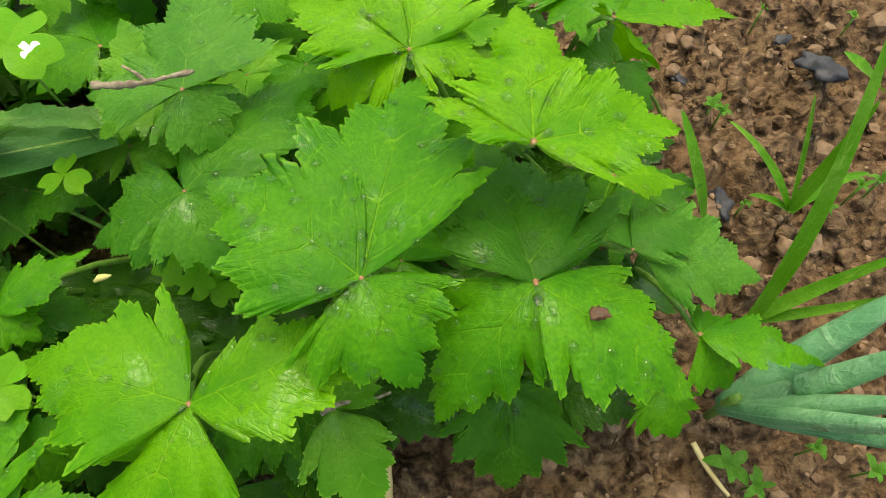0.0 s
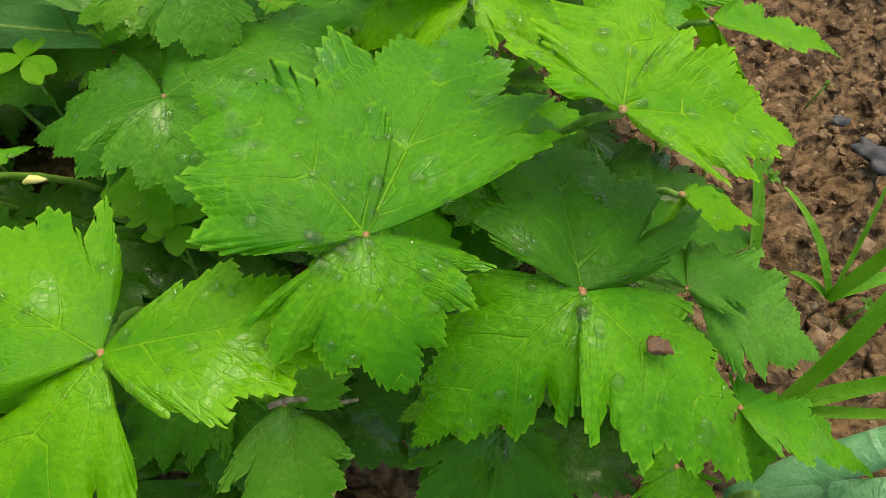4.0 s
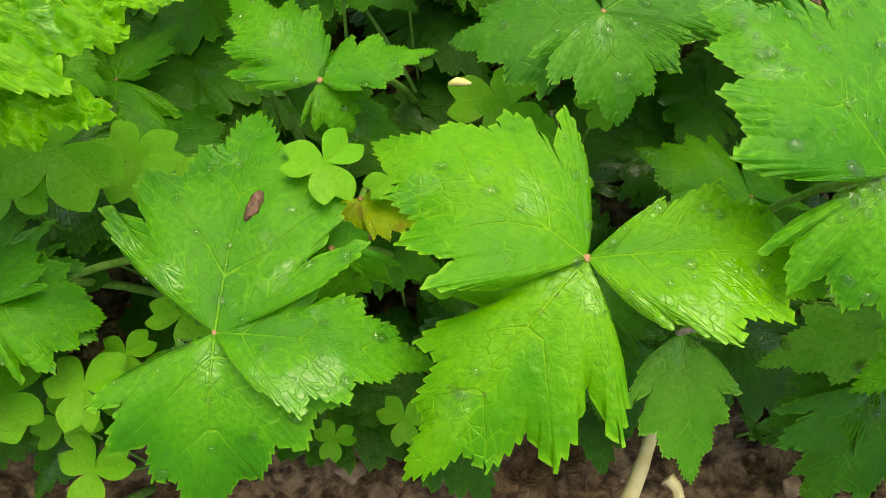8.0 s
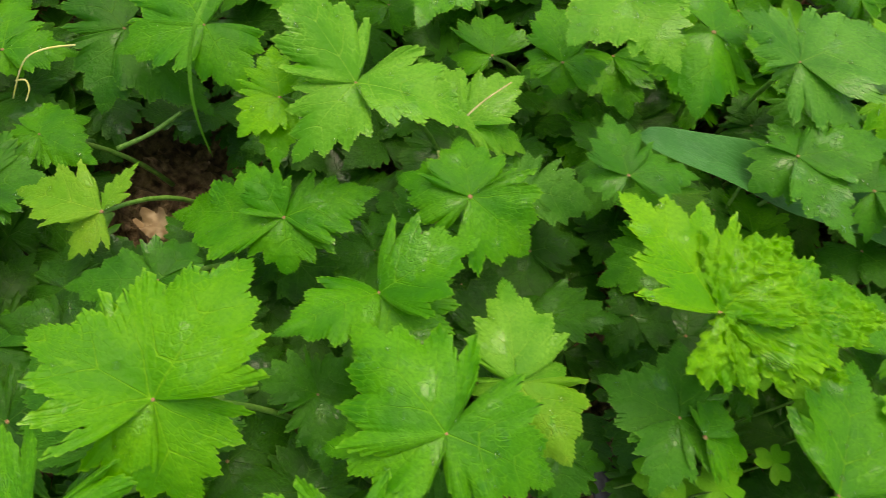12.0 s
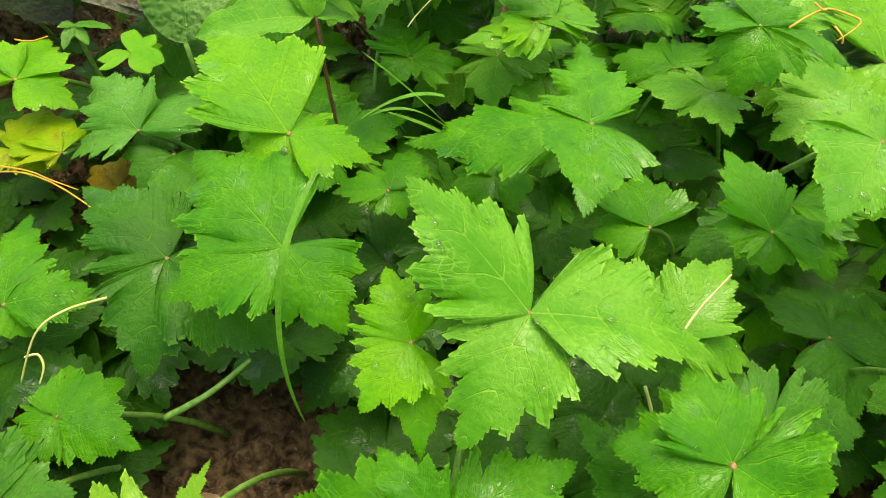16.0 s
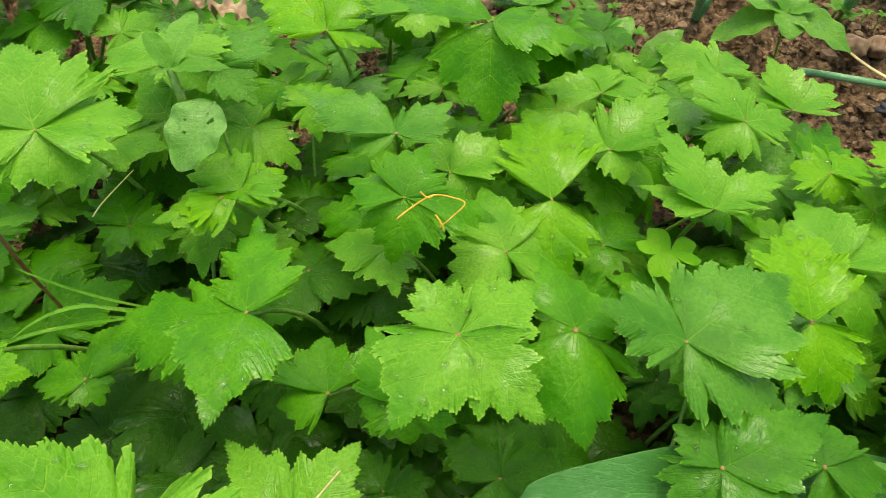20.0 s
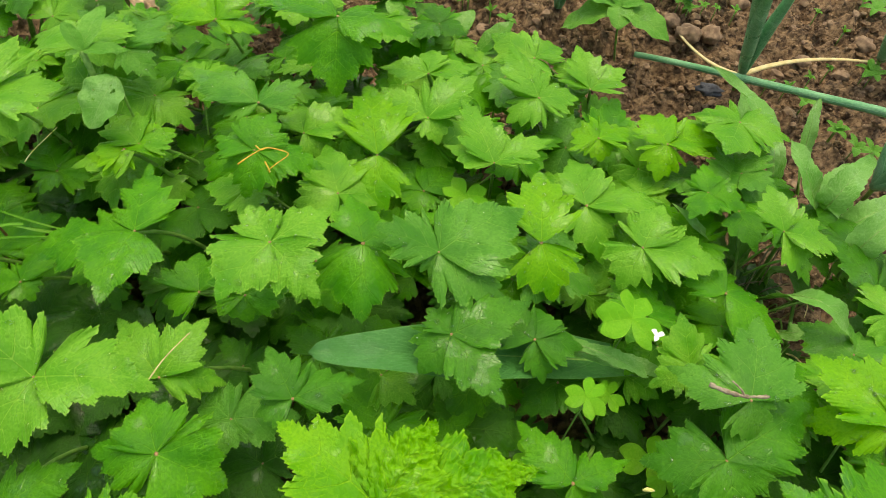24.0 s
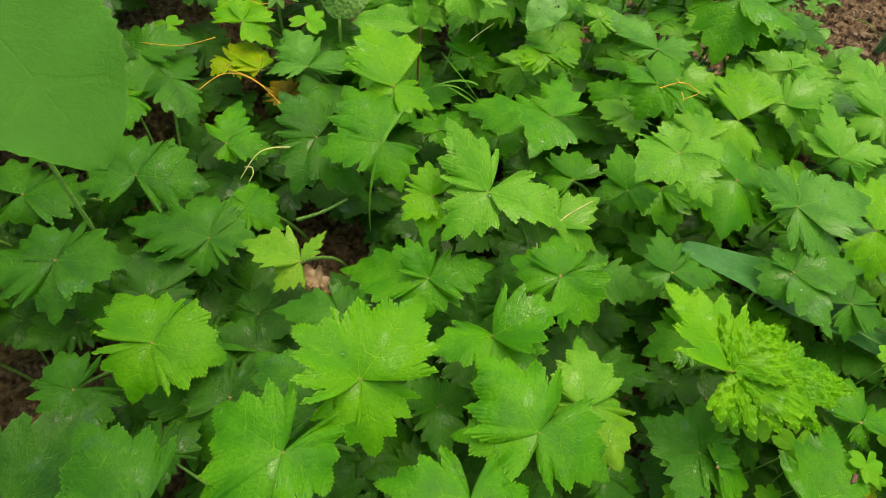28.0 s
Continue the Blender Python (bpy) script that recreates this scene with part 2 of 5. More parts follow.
def soil_material():
    m, t, p = mat("soil", 0.85)
    a = texture(t, "Noise", 22, 6)
    b = texture(t, "Noise", 160, 5)
    c = texture(t, "Noise", 900, 3)
    v = texture(t, "Voronoi", 150)
    col = mix(t, ramp(t, b.outputs[0], 0.3, 0.7), (0.028, 0.015, 0.008), (0.29, 0.192, 0.107))
    col = mix(t, calc(t, "MULTIPLY", ramp(t, a.outputs[0], 0.4, 0.7), 0.4), col, (0.15, 0.088, 0.046))
    grit = ramp(t, v.outputs["Distance"], 0.22, 0.12)
    pick = t.nodes.new("ShaderNodeSeparateXYZ")
    t.links.new(v.outputs["Color"], pick.inputs[0])
    col = mix(t, calc(t, "MULTIPLY", grit, ramp(t, pick.outputs[0], 0.7, 0.75)), col, (0.36, 0.26, 0.17))
    t.links.new(col, p.inputs["Base Color"])
    h = calc(t, "ADD", calc(t, "MULTIPLY", b.outputs[0], 1.0), calc(t, "MULTIPLY", c.outputs[0], 0.25))
    bump = node(t, "Bump", Strength=1.0, Distance=0.006)
    t.links.new(h, bump.inputs["Height"])
    t.links.new(bump.outputs[0], p.inputs["Normal"])
    t.links.new(calc(t, "MULTIPLY_ADD", a.outputs[0], 0.4, 0.6), p.inputs["Roughness"])
    p.inputs["Specular IOR Level"].default_value = 0.25
    return m


SOIL = soil_material()


def water_material():
    m, t, p = mat("water", 0.02)
    p.inputs["Transmission Weight"].default_value = 1.0
    p.inputs["IOR"].default_value = 1.33
    return m


WATER = water_material()


# ---- building blocks ----
def mesh_of(name, verts, faces, material, uvs=None):
    me = bpy.data.meshes.new(name)
    me.from_pydata([tuple(v) for v in verts], [], faces)
    me.polygons.foreach_set("use_smooth", [True] * len(me.polygons))
    if uvs is not None:
        lay = me.uv_layers.new(name="UVMap")
        idx = np.empty(len(me.loops), dtype=np.int32)
        me.loops.foreach_get("vertex_index", idx)
        lay.data.foreach_set("uv", np.asarray(uvs, dtype=np.float32)[idx].ravel())
    me.materials.append(material)
    return me


def part(name, me, parent, label=""):
    ob = new(name, me)
    ob.parent = parent
    return tagged(ob, label)


def grid_faces(rows, cols):
    return [(i * cols + j, i * cols + j + 1, (i + 1) * cols + j + 1, (i + 1) * cols + j) for i in range(rows - 1) for j in range(cols - 1)]


def frame_to(direction, roll=0.0):
    """Axes whose y runs along direction and whose z points up, turned by roll about y."""
    y = Vector(direction).normalized()
    z = Vector((0, 0, 1)) - y * y.z
    z = z.normalized() if z.length > 1e-4 else Vector((0, 1, 0))
    z = Matrix.Rotation(radians(roll), 3, y) @ z
    x = y.cross(z)
    return np.array([x, y, z]).T


DROPS = []


LOBES = 6
HALF_Y = (0.0, 0.03, 0.10, 0.20, 0.33, 0.46, 0.64, 0.81, 0.93, 1.0)
HALF_ROUND = (0.0, 0.25, 0.54, 0.80, 0.99, 0.97, 0.73, 0.39, 0.15, 0.0)
HALF_X = (0.0, 0.11, 0.34, 0.66, 0.95, 1.0, 0.76, 0.40, 0.15, 0.0)


def leaflet(length, width, seed, material, turn=None, rows=180, half=6, crinkle=0.0, drops=0, at=None, fold=None):
    """One lobed and toothed leaflet from its base along y; turn is its 3 x 3 frame. Rows run along the side veins."""
    rng = random.Random(seed)
    q = np.linspace(0, 1, rows + 1)
    teeth = 6 if rows >= 144 else 2
    arch, fold = rng.uniform(0.02, 0.09), rng.uniform(-0.06, 0.26) if fold is None else fold
    lean, belly = rng.uniform(-0.16, 0.16), rng.uniform(0.85, 1.2)
    steep = rng.uniform(0.75, 1.0)
    lobe_depth = rng.uniform(0.11, 0.20)
    droop = rng.uniform(0.0, 0.10)
    cols = []
    for sgn in (-1, 1):
        wide = 0.5 * width * (1 + lean * sgn)
        fy = np.linspace(0, 1, 501)
        blend = rng.uniform(0.0, 1.0)
        fx = (1 - blend) * np.interp(fy ** belly, HALF_Y, HALF_X) + blend * np.interp(fy ** belly, HALF_Y, HALF_ROUND)
        fx[20:-20] = np.convolve(fx, np.ones(41) / 41, "same")[20:-20]
        fx, fy = fx * wide, (0.85 * fy + 0.15 * fy ** 6) * length
        arc = np.concatenate([[0], np.cumsum(np.hypot(np.diff(fx), np.diff(fy)))])
        ex, ey = np.interp(q * arc[-1], arc, fx), np.interp(q * arc[-1], arc, fy)
        root = np.maximum.accumulate(np.clip(ey - steep * ex * (1 + 0.25 * q), 0, None))
        bx, by = np.gradient(ex), np.gradient(ey)
        open_angle = np.abs(ex * by - (ey - root) * bx) / ((np.hypot(bx, by) + 1e-9) * (np.hypot(ex, ey - root) + 1e-9))
        free = np.clip((open_angle - 0.22) / 0.3, 0, 1) + np.clip((q - 0.8) * 8, 0, 1)
        free = np.minimum(1, np.convolve(np.pad(free, 4, "edge"), np.ones(9) / 9, "valid"))
        # lobes that point outwards and forwards, with a few deeper cuts between them
        ph = (q * LOBES) % 1.0
        reach = np.where(ph < 0.64, ph / 0.64, (1 - ph) / 0.36)
        each = np.interp(q * LOBES, np.arange(LOBES + 1), [rng.uniform(0.6, 1.35) for _ in range(LOBES + 1)])
        size = width * lobe_depth * each * np.interp(q, (0, 0.14, 0.3, 0.62, 0.84, 0.95, 1), (0.0, 0.15, 1.0, 0.95, 0.5, 0.15, 0.0)) * free
        ang = np.interp(q, (0, 0.4, 1), (1.35, 0.98, 0.50))
        gx, gy = np.sin(ang) * size * (reach - 0.45), np.cos(ang) * size * (reach - 0.45)
        for k in rng.sample((2, 3), rng.choice((1, 1, 2))):
            cut = rng.uniform(0.08, 0.26) * free * np.exp(-((q - k / LOBES) / 0.026) ** 2)
            gx, gy = gx - cut * ex, gy - cut * (ey - root)
        # sharp teeth leaning forwards along the edge
        dx, dy = np.gradient(ex + gx), np.gradient(ey + gy)
        run = np.hypot(dx, dy) + 1e-9
        per = rows // (LOBES * teeth)
        tp = (np.arange(rows + 1) % per) / per
        saw = np.where(tp < 0.68, tp * 1.5, (1 - tp) * 3) - 0.4
        tall = arc[-1] / (LOBES * teeth) * (0.85 if teeth == 6 else 0.5)
        tall = tall * np.array([rng.uniform(0.55, 1.3) for _ in range(LOBES * teeth + 1)])[np.minimum((q * LOBES * teeth).astype(int), LOBES * teeth)]
        tall = tall * np.interp(q, (0, 0.14, 0.24, 0.96, 1), (0, 0.0, 1, 1, 0.3)) * free
        tx, ty = saw * tall * (0.75 * dy + 0.55 * dx) / run, saw * tall * (-0.75 * dx + 0.55 * dy) / run
        wave, wf, wp = rng.uniform(0.010, 0.040) * length, rng.uniform(1.4, 3.0), rng.uniform(0, 6.3)
        curl = rng.uniform(-0.16, 0.08) * width
        full = np.minimum(1, ex / (0.5 * wide) + 0.05)
        side = []
        for j in range(half + 1):
            v = (j / half) ** 0.85
            x = sgn * (ex * v + gx * v ** 2 + tx * v ** 9)
            y = root + (ey - root) * v + gy * v ** 2 + ty * v ** 9 - 0.22 * (ey - root) * v * (1 - v)
            along = y / length
            z = arch * length * 4 * along * (1 - along) * (1 - 0.4 * v) - droop * length * along ** 3
            z = z + fold * np.abs(x) + curl * v * v * (ex / wide)
            between = np.abs(np.sin(math.pi * (q * LOBES - 0.64)))
            z = z + 0.007 * length * between * math.sin(math.pi * min(1, v * 1.02)) * full * np.minimum(1, 0.15 + root / (0.1 * length) + v * v)
            z = z + wave * np.sin(2 * math.pi * wf * q + wp) * v * v * full
            z = z + 0.05 * size * (0.5 - reach) * v ** 3
            side.append(np.stack([x, y, z], 1))
        cols.append(side)
    ordered = cols[0][:0:-1] + cols[1]
    verts = np.stack(ordered, 1).reshape(-1, 3)
    if crinkle:
        for i, p in enumerate(verts):
            c = Vector(p)
            verts[i, 2] += crinkle * noise.noise(c * 260) + 0.8 * crinkle * noise.noise(c * 600)
            verts[i, 0] += 0.5 * crinkle * noise.noise(c * 300 + Vector((5, 0, 0)))
    wid = 2 * half + 1
    across = [(j / half) ** 0.85 for j in range(half + 1)]
    us = np.tile([0.5 - 0.5 * a for a in across[:0:-1]] + [0.5 + 0.5 * a for a in across], rows + 1)
    uvs = np.stack([us, np.repeat(q, wid)], 1)
    if turn is not None:
        verts = verts @ turn.T
    if drops and at is not None:
        for _ in range(drops):
            i, j = rng.randrange(int(rows * 0.12), int(rows * 0.88)), rng.randrange(1, wid - 1)
            k = i * wid + j
            n = np.cross(verts[k + 1] - verts[k - 1], verts[k + wid] - verts[k])
            n = n / (np.linalg.norm(n) + 1e-12)
            DROPS.append((np.array(at) + verts[k], n if n[2] > 0 else -n, rng.choice((0.4, 0.5, 0.6, 0.75, 0.9, 1.1, 1.4, 1.7)) * 0.001, rng.uniform(0.9, 1.5), rng.uniform(0, 3.1)))
    return mesh_of("leaflet", verts, grid_faces(rows + 1, wid), material, uvs)


def tube(points, radii, sides=7, name="tube", material=None, flat=1.0):
    """A smooth tube through the points, closed at both ends."""
    pts = [Vector(p) for p in points]
    verts, faces = [], []
    up = Vector((0.13, 0.2, 0.97))
    for i, p in enumerate(pts):
        d = (pts[min(i + 1, len(pts) - 1)] - pts[max(i - 1, 0)]).normalized()
        a = d.cross(up if abs(d.dot(up)) < 0.95 else Vector((1, 0, 0))).normalized()
        b = a.cross(d)
        r = radii[i] if isinstance(radii, (list, tuple)) else radii
        for k in range(sides):
            an = 2 * math.pi * k / sides
            verts.append(p + r * (math.cos(an) * a + flat * math.sin(an) * b))
    for i in range(len(pts) - 1):
        for k in range(sides):
            faces.append((i * sides + k, i * sides + (k + 1) % sides, (i + 1) * sides + (k + 1) % sides, (i + 1) * sides + k))
    faces.append(tuple(range(sides - 1, -1, -1)))
    faces.append(tuple(range((len(pts) - 1) * sides, len(pts) * sides)))
    uvs = [(k / sides, i / (len(pts) - 1)) for i in range(len(pts)) for k in range(sides)]
    return mesh_of(name, verts, faces, material, uvs)


def bend(p0, p1, p2, n=9):
    p0, p1, p2 = Vector(p0), Vector(p1), Vector(p2)
    return [(1 - t) ** 2 * p0 + 2 * t * (1 - t) * p1 + t * t * p2 for t in [i / (n - 1) for i in range(n)]]


def lump(name, radius, material, seed, rough=0.25, squash=(1, 1, 0.7), detail=2):
    bm = bmesh.new()
    bmesh.ops.create_icosphere(bm, subdivisions=detail, radius=1.0)
    for v in bm.verts:
        n = 1 + rough * noise.noise(v.co * 1.7 + Vector((seed * 3.1, seed, 0))) + 0.4 * rough * noise.noise(v.co * 4 + Vector((seed, 0, 0)))
        v.co = Vector((v.co.x * squash[0], v.co.y * squash[1], v.co.z * squash[2])) * n * radius
    me = bpy.data.meshes.new(name)
    bm.to_mesh(me)
    bm.free()
    me.polygons.foreach_set("use_smooth", [True] * len(me.polygons))
    me.materials.append(material)
    return me


COUNT = [100]
SORREL = []
SPOTS = []
LABEL = {
    "l": "lime-green three-part herb leaf with toothed edges and raindrops",
    "k": "clear green three-part herb leaf with toothed edges",
    "l2": "fresh light-green three-part herb leaf with toothed edges",
    "m": "mid-green three-part herb leaf with toothed edges, wet from rain",
    "d": "dark green three-part herb leaf, its colour deepened for the shade of others",
    "s": "small herb leaf low in the bed, its green darkened as if shaded",
    "g": "dark green three-part herb leaf shining wet from rain",
    "b": "greyish green three-part herb leaf with toothed edges",
    "y": "yellowing three-part herb leaf with brown-edged teeth",
    "o": "orange-brown withering herb leaf low in the bed",
    "y2": "pale yellow-green fading three-part herb leaf",
}


def herb(c, tint, *tips, drops=3, crinkle=0.0, keyed=True, rows=180, half=6, base=None, fold=None):
    """A leaf of the herb: its joint at c, a leaflet towards each tip (x, y, z offset, width, roll), and its stalk to the ground."""
    COUNT[0] += 1
    seed = COUNT[0]
    rng = random.Random(seed * 7 + 1)
    leaf = tagged(new("herb_leaf"), LABEL[tint], "leaf", "leaves of the herb bed")
    leaf.location = c
    if keyed:
        SPOTS.append(c)
    for i, tip in enumerate(tips):
        d = Vector(tip[:3])
        turn = frame_to(d, tip[4] if len(tip) > 4 else rng.uniform(-9, 9))
        fine = crinkle > 0.002
        me = leaflet(d.length, tip[3] * 1.19, seed * 5 + i, LEAF[tint], turn, 180 if fine else rows, 16 if fine else half, crinkle, drops=drops, at=c, fold=fold)
        part("leaflet", me, leaf)
    foot = Vector(base) - Vector(c) if base else Vector((rng.uniform(-0.03, 0.03), 0.055 + rng.uniform(-0.02, 0.02), -c[2] - 0.01))
    stalk = bend((0, 0, -0.0012), (foot.x * 0.7, foot.y * 0.7, foot.z * 0.3), foot, 8)
    part("stalk", tube(stalk, [0.0011 + 0.0007 * k / 7 for k in range(8)], 6, "stalk", STEM), leaf, "pale green leaf stalk")
    part("joint", lump("joint", rng.uniform(0.0008, 0.0013), NODE, seed, 0.5, (1, 1, 0.6), 1), leaf, "reddish joint where the leaflets meet")
    return leaf


def heart(size, seed, turn, material):
    """A heart-shaped clover leaflet with a fold along its middle."""
    rng = random.Random(seed)
    rows, half = 10, 5
    verts, uvs = [], []
    fold = rng.uniform(0.05, 0.3)
    for i in range(rows + 1):
        s = i / rows
        w = 0.56 * math.sin(min(1.0, s * 1.02) * math.pi * 0.60) ** 0.85 if s > 0 else 0.012
        for j in range(-half, half + 1):
            v = j / half
            lobe = 0.78 + 0.22 * math.sin(min(1, abs(v) * 1.25) * math.pi * 0.5) - 0.24 * max(0, abs(v) - 0.55) ** 1.3 * 3
            x, y = w * v * (1 - 0.12 * s * abs(v)), s * lobe
            verts.append((x * size, y * size, size * (fold * abs(x) - 0.12 * s * s)))
            uvs.append((v * 0.5 + 0.5, s))
    verts = np.array(verts) @ turn.T
    return mesh_of("leaflet", verts, grid_faces(rows + 1, 2 * half + 1), material, uvs)


def clover(c, azimuth, size, tilt=0.0):
    COUNT[0] += 1
    rng = random.Random(COUNT[0])
    plant = tagged(new("clover_leaf"), "pale green wood sorrel leaf of three heart-shaped leaflets", "leaf", "wood sorrel leaves")
    plant.location = c
    SORREL.append(c)
    for k in range(3):
        a = azimuth + k * 2.094 + rng.uniform(-0.12, 0.12)
        turn = frame_to((math.cos(a), math.sin(a), rng.uniform(-0.12, 0.1)), rng.uniform(-12, 12))
        part("leaflet", heart(size * rng.uniform(0.93, 1.05), COUNT[0] * 3 + k, turn, LEAF["clover"]), plant)
    foot = (rng.uniform(-0.02, 0.02), rng.uniform(-0.02, 0.02), -c[2] - 0.01)
    part("stalk", tube(bend((0, 0, -0.0003), (0, 0, -c[2] * 0.5), foot, 6), 0.0006, 5, "stalk", STEM), plant)
    return plant


def blade(path, width, material, rows=40, half=4, fold=0.25, teeth=0, depth=0.0, shape="ovate", seed=0, wavy=0.0, name="leaf_blade", crinkle=0.0, holes=()):
    """A leaf blade along a curved path of three points; shape: ovate, lance or grass."""
    rng = random.Random(seed)
    pts = bend(*path, n=rows + 1)
    verts, uvs = [], []
    ph = rng.uniform(0, 6)
    for i, p in enumerate(pts):
        s = i / rows
        d = (pts[min(i + 1, rows)] - pts[max(i - 1, 0)]).normalized()
        x = d.cross(Vector((0, 0, 1)))
        x = x.normalized() if x.length > 1e-3 else Vector((1, 0, 0))
        n = x.cross(d)
        if shape == "ovate":
            w = (s ** 0.55) * (1 - s) ** 0.75 / 0.52
        elif shape == "lance":
            w = (0.25 + 0.75 * min(1, s * 1.6)) * (1 - s) ** 0.45
        elif shape == "strap":
            w = (0.55 + 0.45 * min(1, s * 2.2)) * (1 - s ** 2.5) ** 0.6
        else:
            w = (0.6 + 0.4 * min(1, s * 3)) * (1 - s) ** 0.5
        w *= width * 0.5
        if teeth:
            w *= 1 + depth * (((s * teeth) % 1.0) - 0.5)
        for j in range(-half, half + 1):
            v = j / half
            lift = fold * abs(v) * w + wavy * width * math.sin(s * 19 + ph + (2 if v > 0 else 0)) * v * v
            at = p + x * (v * w) + n * lift
            if crinkle:
                at = at + n * crinkle * (noise.voronoi(at * 170)[0][0] - 0.5 + 0.8 * noise.noise(at * 70))
            verts.append(at)
            uvs.append((v * 0.5 + 0.5, s - 0.16 * abs(v) * min(1, s * 4)))
    faces = grid_faces(rows + 1, 2 * half + 1)
    for hs, hv, hr in holes:
        faces = [f for f in faces if math.hypot((f[0] // (2 * half + 1) + 0.5) / rows - hs, ((f[0] % (2 * half + 1) + 0.5) / half - 1 - hv) * 0.4) > hr]
    return mesh_of(name, verts, faces, material, uvs)


# ---- ground ----
def ground_height(x, y):
    q = Vector((x, y, 0))
    z = 0.018 * noise.noise(q * 5) + 0.009 * noise.noise(q * 17 + Vector((3, 1, 0)))
    warp = q + 0.01 * noise.noise_vector(q * 40)
    z += 0.010 * noise.noise(q * 9 + Vector((7, 2, 0))) + 0.028 * (0.5 - noise.voronoi(warp * 58)[0][0]) + 0.011 * (0.5 - noise.voronoi(warp * 150)[0][0])
    z += 0.004 * noise.noise(q * 150)
    return z - 0.008


def graded(lo, hi, step, far):
    mid = [lo + step * i for i in range(int((hi - lo) / step) + 1)]
    grow = []
    d, x = step, 0.0
    while x < far:
        d *= 1.35
        x += d
        grow.append(x)
    return [lo - g for g in reversed(grow)] + mid + [mid[-1] + g for g in grow]


def build_ground():
    xs, ys = graded(-1.2, 0.5, 0.0055, 400), graded(-0.5, 1.15, 0.0055, 400)
    verts = []
    for y in ys:
        for x in xs:
            out = max(-1.2 - x, x - 0.5, -0.5 - y, y - 1.15, 0.0)
            f = max(0.0, 1 - out / 0.12)
            verts.append((x, y, f * ground_height(x, y) + (1 - f) * 0.012 * noise.noise(Vector((x, y, 0)) * 1.5)))
    me = mesh_of("ground", verts, grid_faces(len(ys), len(xs)), SOIL)
    tagged(new("ground", me), "reddish-brown crumbly garden soil with small stones", "soil", kind="structure")


build_ground()


# ---- the herb leaves ----
herb((-0.025, 0.074, 0.155), "m", (0.014, 0.078, -0.004, 0.054), (-0.049, 0.033, 0.002, 0.042), (0.016, -0.029, -0.012, 0.043), drops=51)
herb((0.025, 0.075, 0.148), "m", (-0.032, -0.036, -0.030, 0.033), (0.046, -0.031, -0.008, 0.041), drops=40)
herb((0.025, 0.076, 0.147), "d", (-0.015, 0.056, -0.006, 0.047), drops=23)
herb((0.023, 0.106, 0.175), "l", (-0.002, 0.054, 0.000, 0.035), (0.045, 0.010, -0.005, 0.031), (-0.032, 0.018, 0.000, 0.019, 35), drops=30)
herb((-0.014, 0.165, 0.145), "l", (-0.047, 0.028, -0.004, 0.036), (0.029, -0.003, -0.004, 0.030), (0.003, 0.054, -0.004, 0.042), (-0.041, -0.002, -0.030, 0.029), drops=30)
herb((-0.078, 0.044, 0.130), "k", (-0.059, 0.016, -0.006, 0.046), (0.066, 0.022, 0.004, 0.030), (-0.024, -0.058, -0.020, 0.042), drops=20)
herb((-0.155, 0.004, 0.107), "m", (-0.018, 0.064, -0.002, 0.051), (0.054, 0.013, -0.004, 0.028), (0.013, -0.040, -0.015, 0.044), drops=23)
herb((-0.160, 0.081, 0.108), "m", (-0.040, 0.023, -0.004, 0.026), (0.027, 0.027, -0.004, 0.019), (0.013, -0.007, -0.010, 0.019), drops=10)
herb((-0.041, 0.050, 0.095), "l2", (0.018, -0.035, -0.020, 0.027), (-0.011, 0.017, -0.004, 0.020), (0.016, 0.020, -0.004, 0.020))
herb((0.025, 0.076, 0.090), "l2", (-0.035, -0.019, -0.015, 0.026), (-0.016, 0.016, -0.004, 0.021))
herb((-0.212, -0.008, 0.100), "m", (0.024, 0.010, -0.010, 0.028), (-0.002, 0.023, -0.004, 0.018))
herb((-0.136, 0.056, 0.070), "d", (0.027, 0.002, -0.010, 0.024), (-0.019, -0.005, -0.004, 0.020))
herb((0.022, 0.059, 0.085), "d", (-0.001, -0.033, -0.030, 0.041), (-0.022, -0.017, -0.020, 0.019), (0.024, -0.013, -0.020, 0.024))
herb((0.064, 0.101, 0.115), "b", (0.054, -0.003, -0.020, 0.032), (-0.001, 0.018, -0.004, 0.023), (0.028, 0.016, -0.004, 0.023))
herb((0.092, 0.078, 0.090), "m", (0.017, -0.016, -0.020, 0.024), (0.053, -0.008, -0.010, 0.019), (0.012, 0.008, -0.004, 0.017))
herb((0.081, 0.062, 0.070), "m", (0.009, -0.016, -0.015, 0.025), (-0.009, 0.008, -0.004, 0.018))
herb((0.061, 0.184, 0.140), "l", (0.052, 0.011, -0.010, 0.018), (0.016, 0.016, -0.040, 0.029))
herb((0.056, 0.122, 0.130), "l", (0.029, 0.003, -0.010, 0.012), (0.003, -0.002, -0.020, 0.017))
herb((-0.147, 0.199, 0.110), "m", (-0.025, -0.021, -0.004, 0.030), (0.017, 0.015, -0.004, 0.030), (-0.025, 0.040, -0.004, 0.028))
herb((-0.175, 0.086, 0.090), "d", (0.040, 0.004, -0.010, 0.024), (0.010, 0.023, -0.004, 0.027))
herb((-0.139, 0.037, 0.100), "m", (0.007, 0.010, -0.004, 0.016), (-0.012, -0.006, -0.010, 0.016), (0.007, -0.009, -0.020, 0.024))
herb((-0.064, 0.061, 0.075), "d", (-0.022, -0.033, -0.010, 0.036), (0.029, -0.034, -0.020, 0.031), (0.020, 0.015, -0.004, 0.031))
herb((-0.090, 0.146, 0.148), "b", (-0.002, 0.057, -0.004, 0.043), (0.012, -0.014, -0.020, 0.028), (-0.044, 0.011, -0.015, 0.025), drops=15)
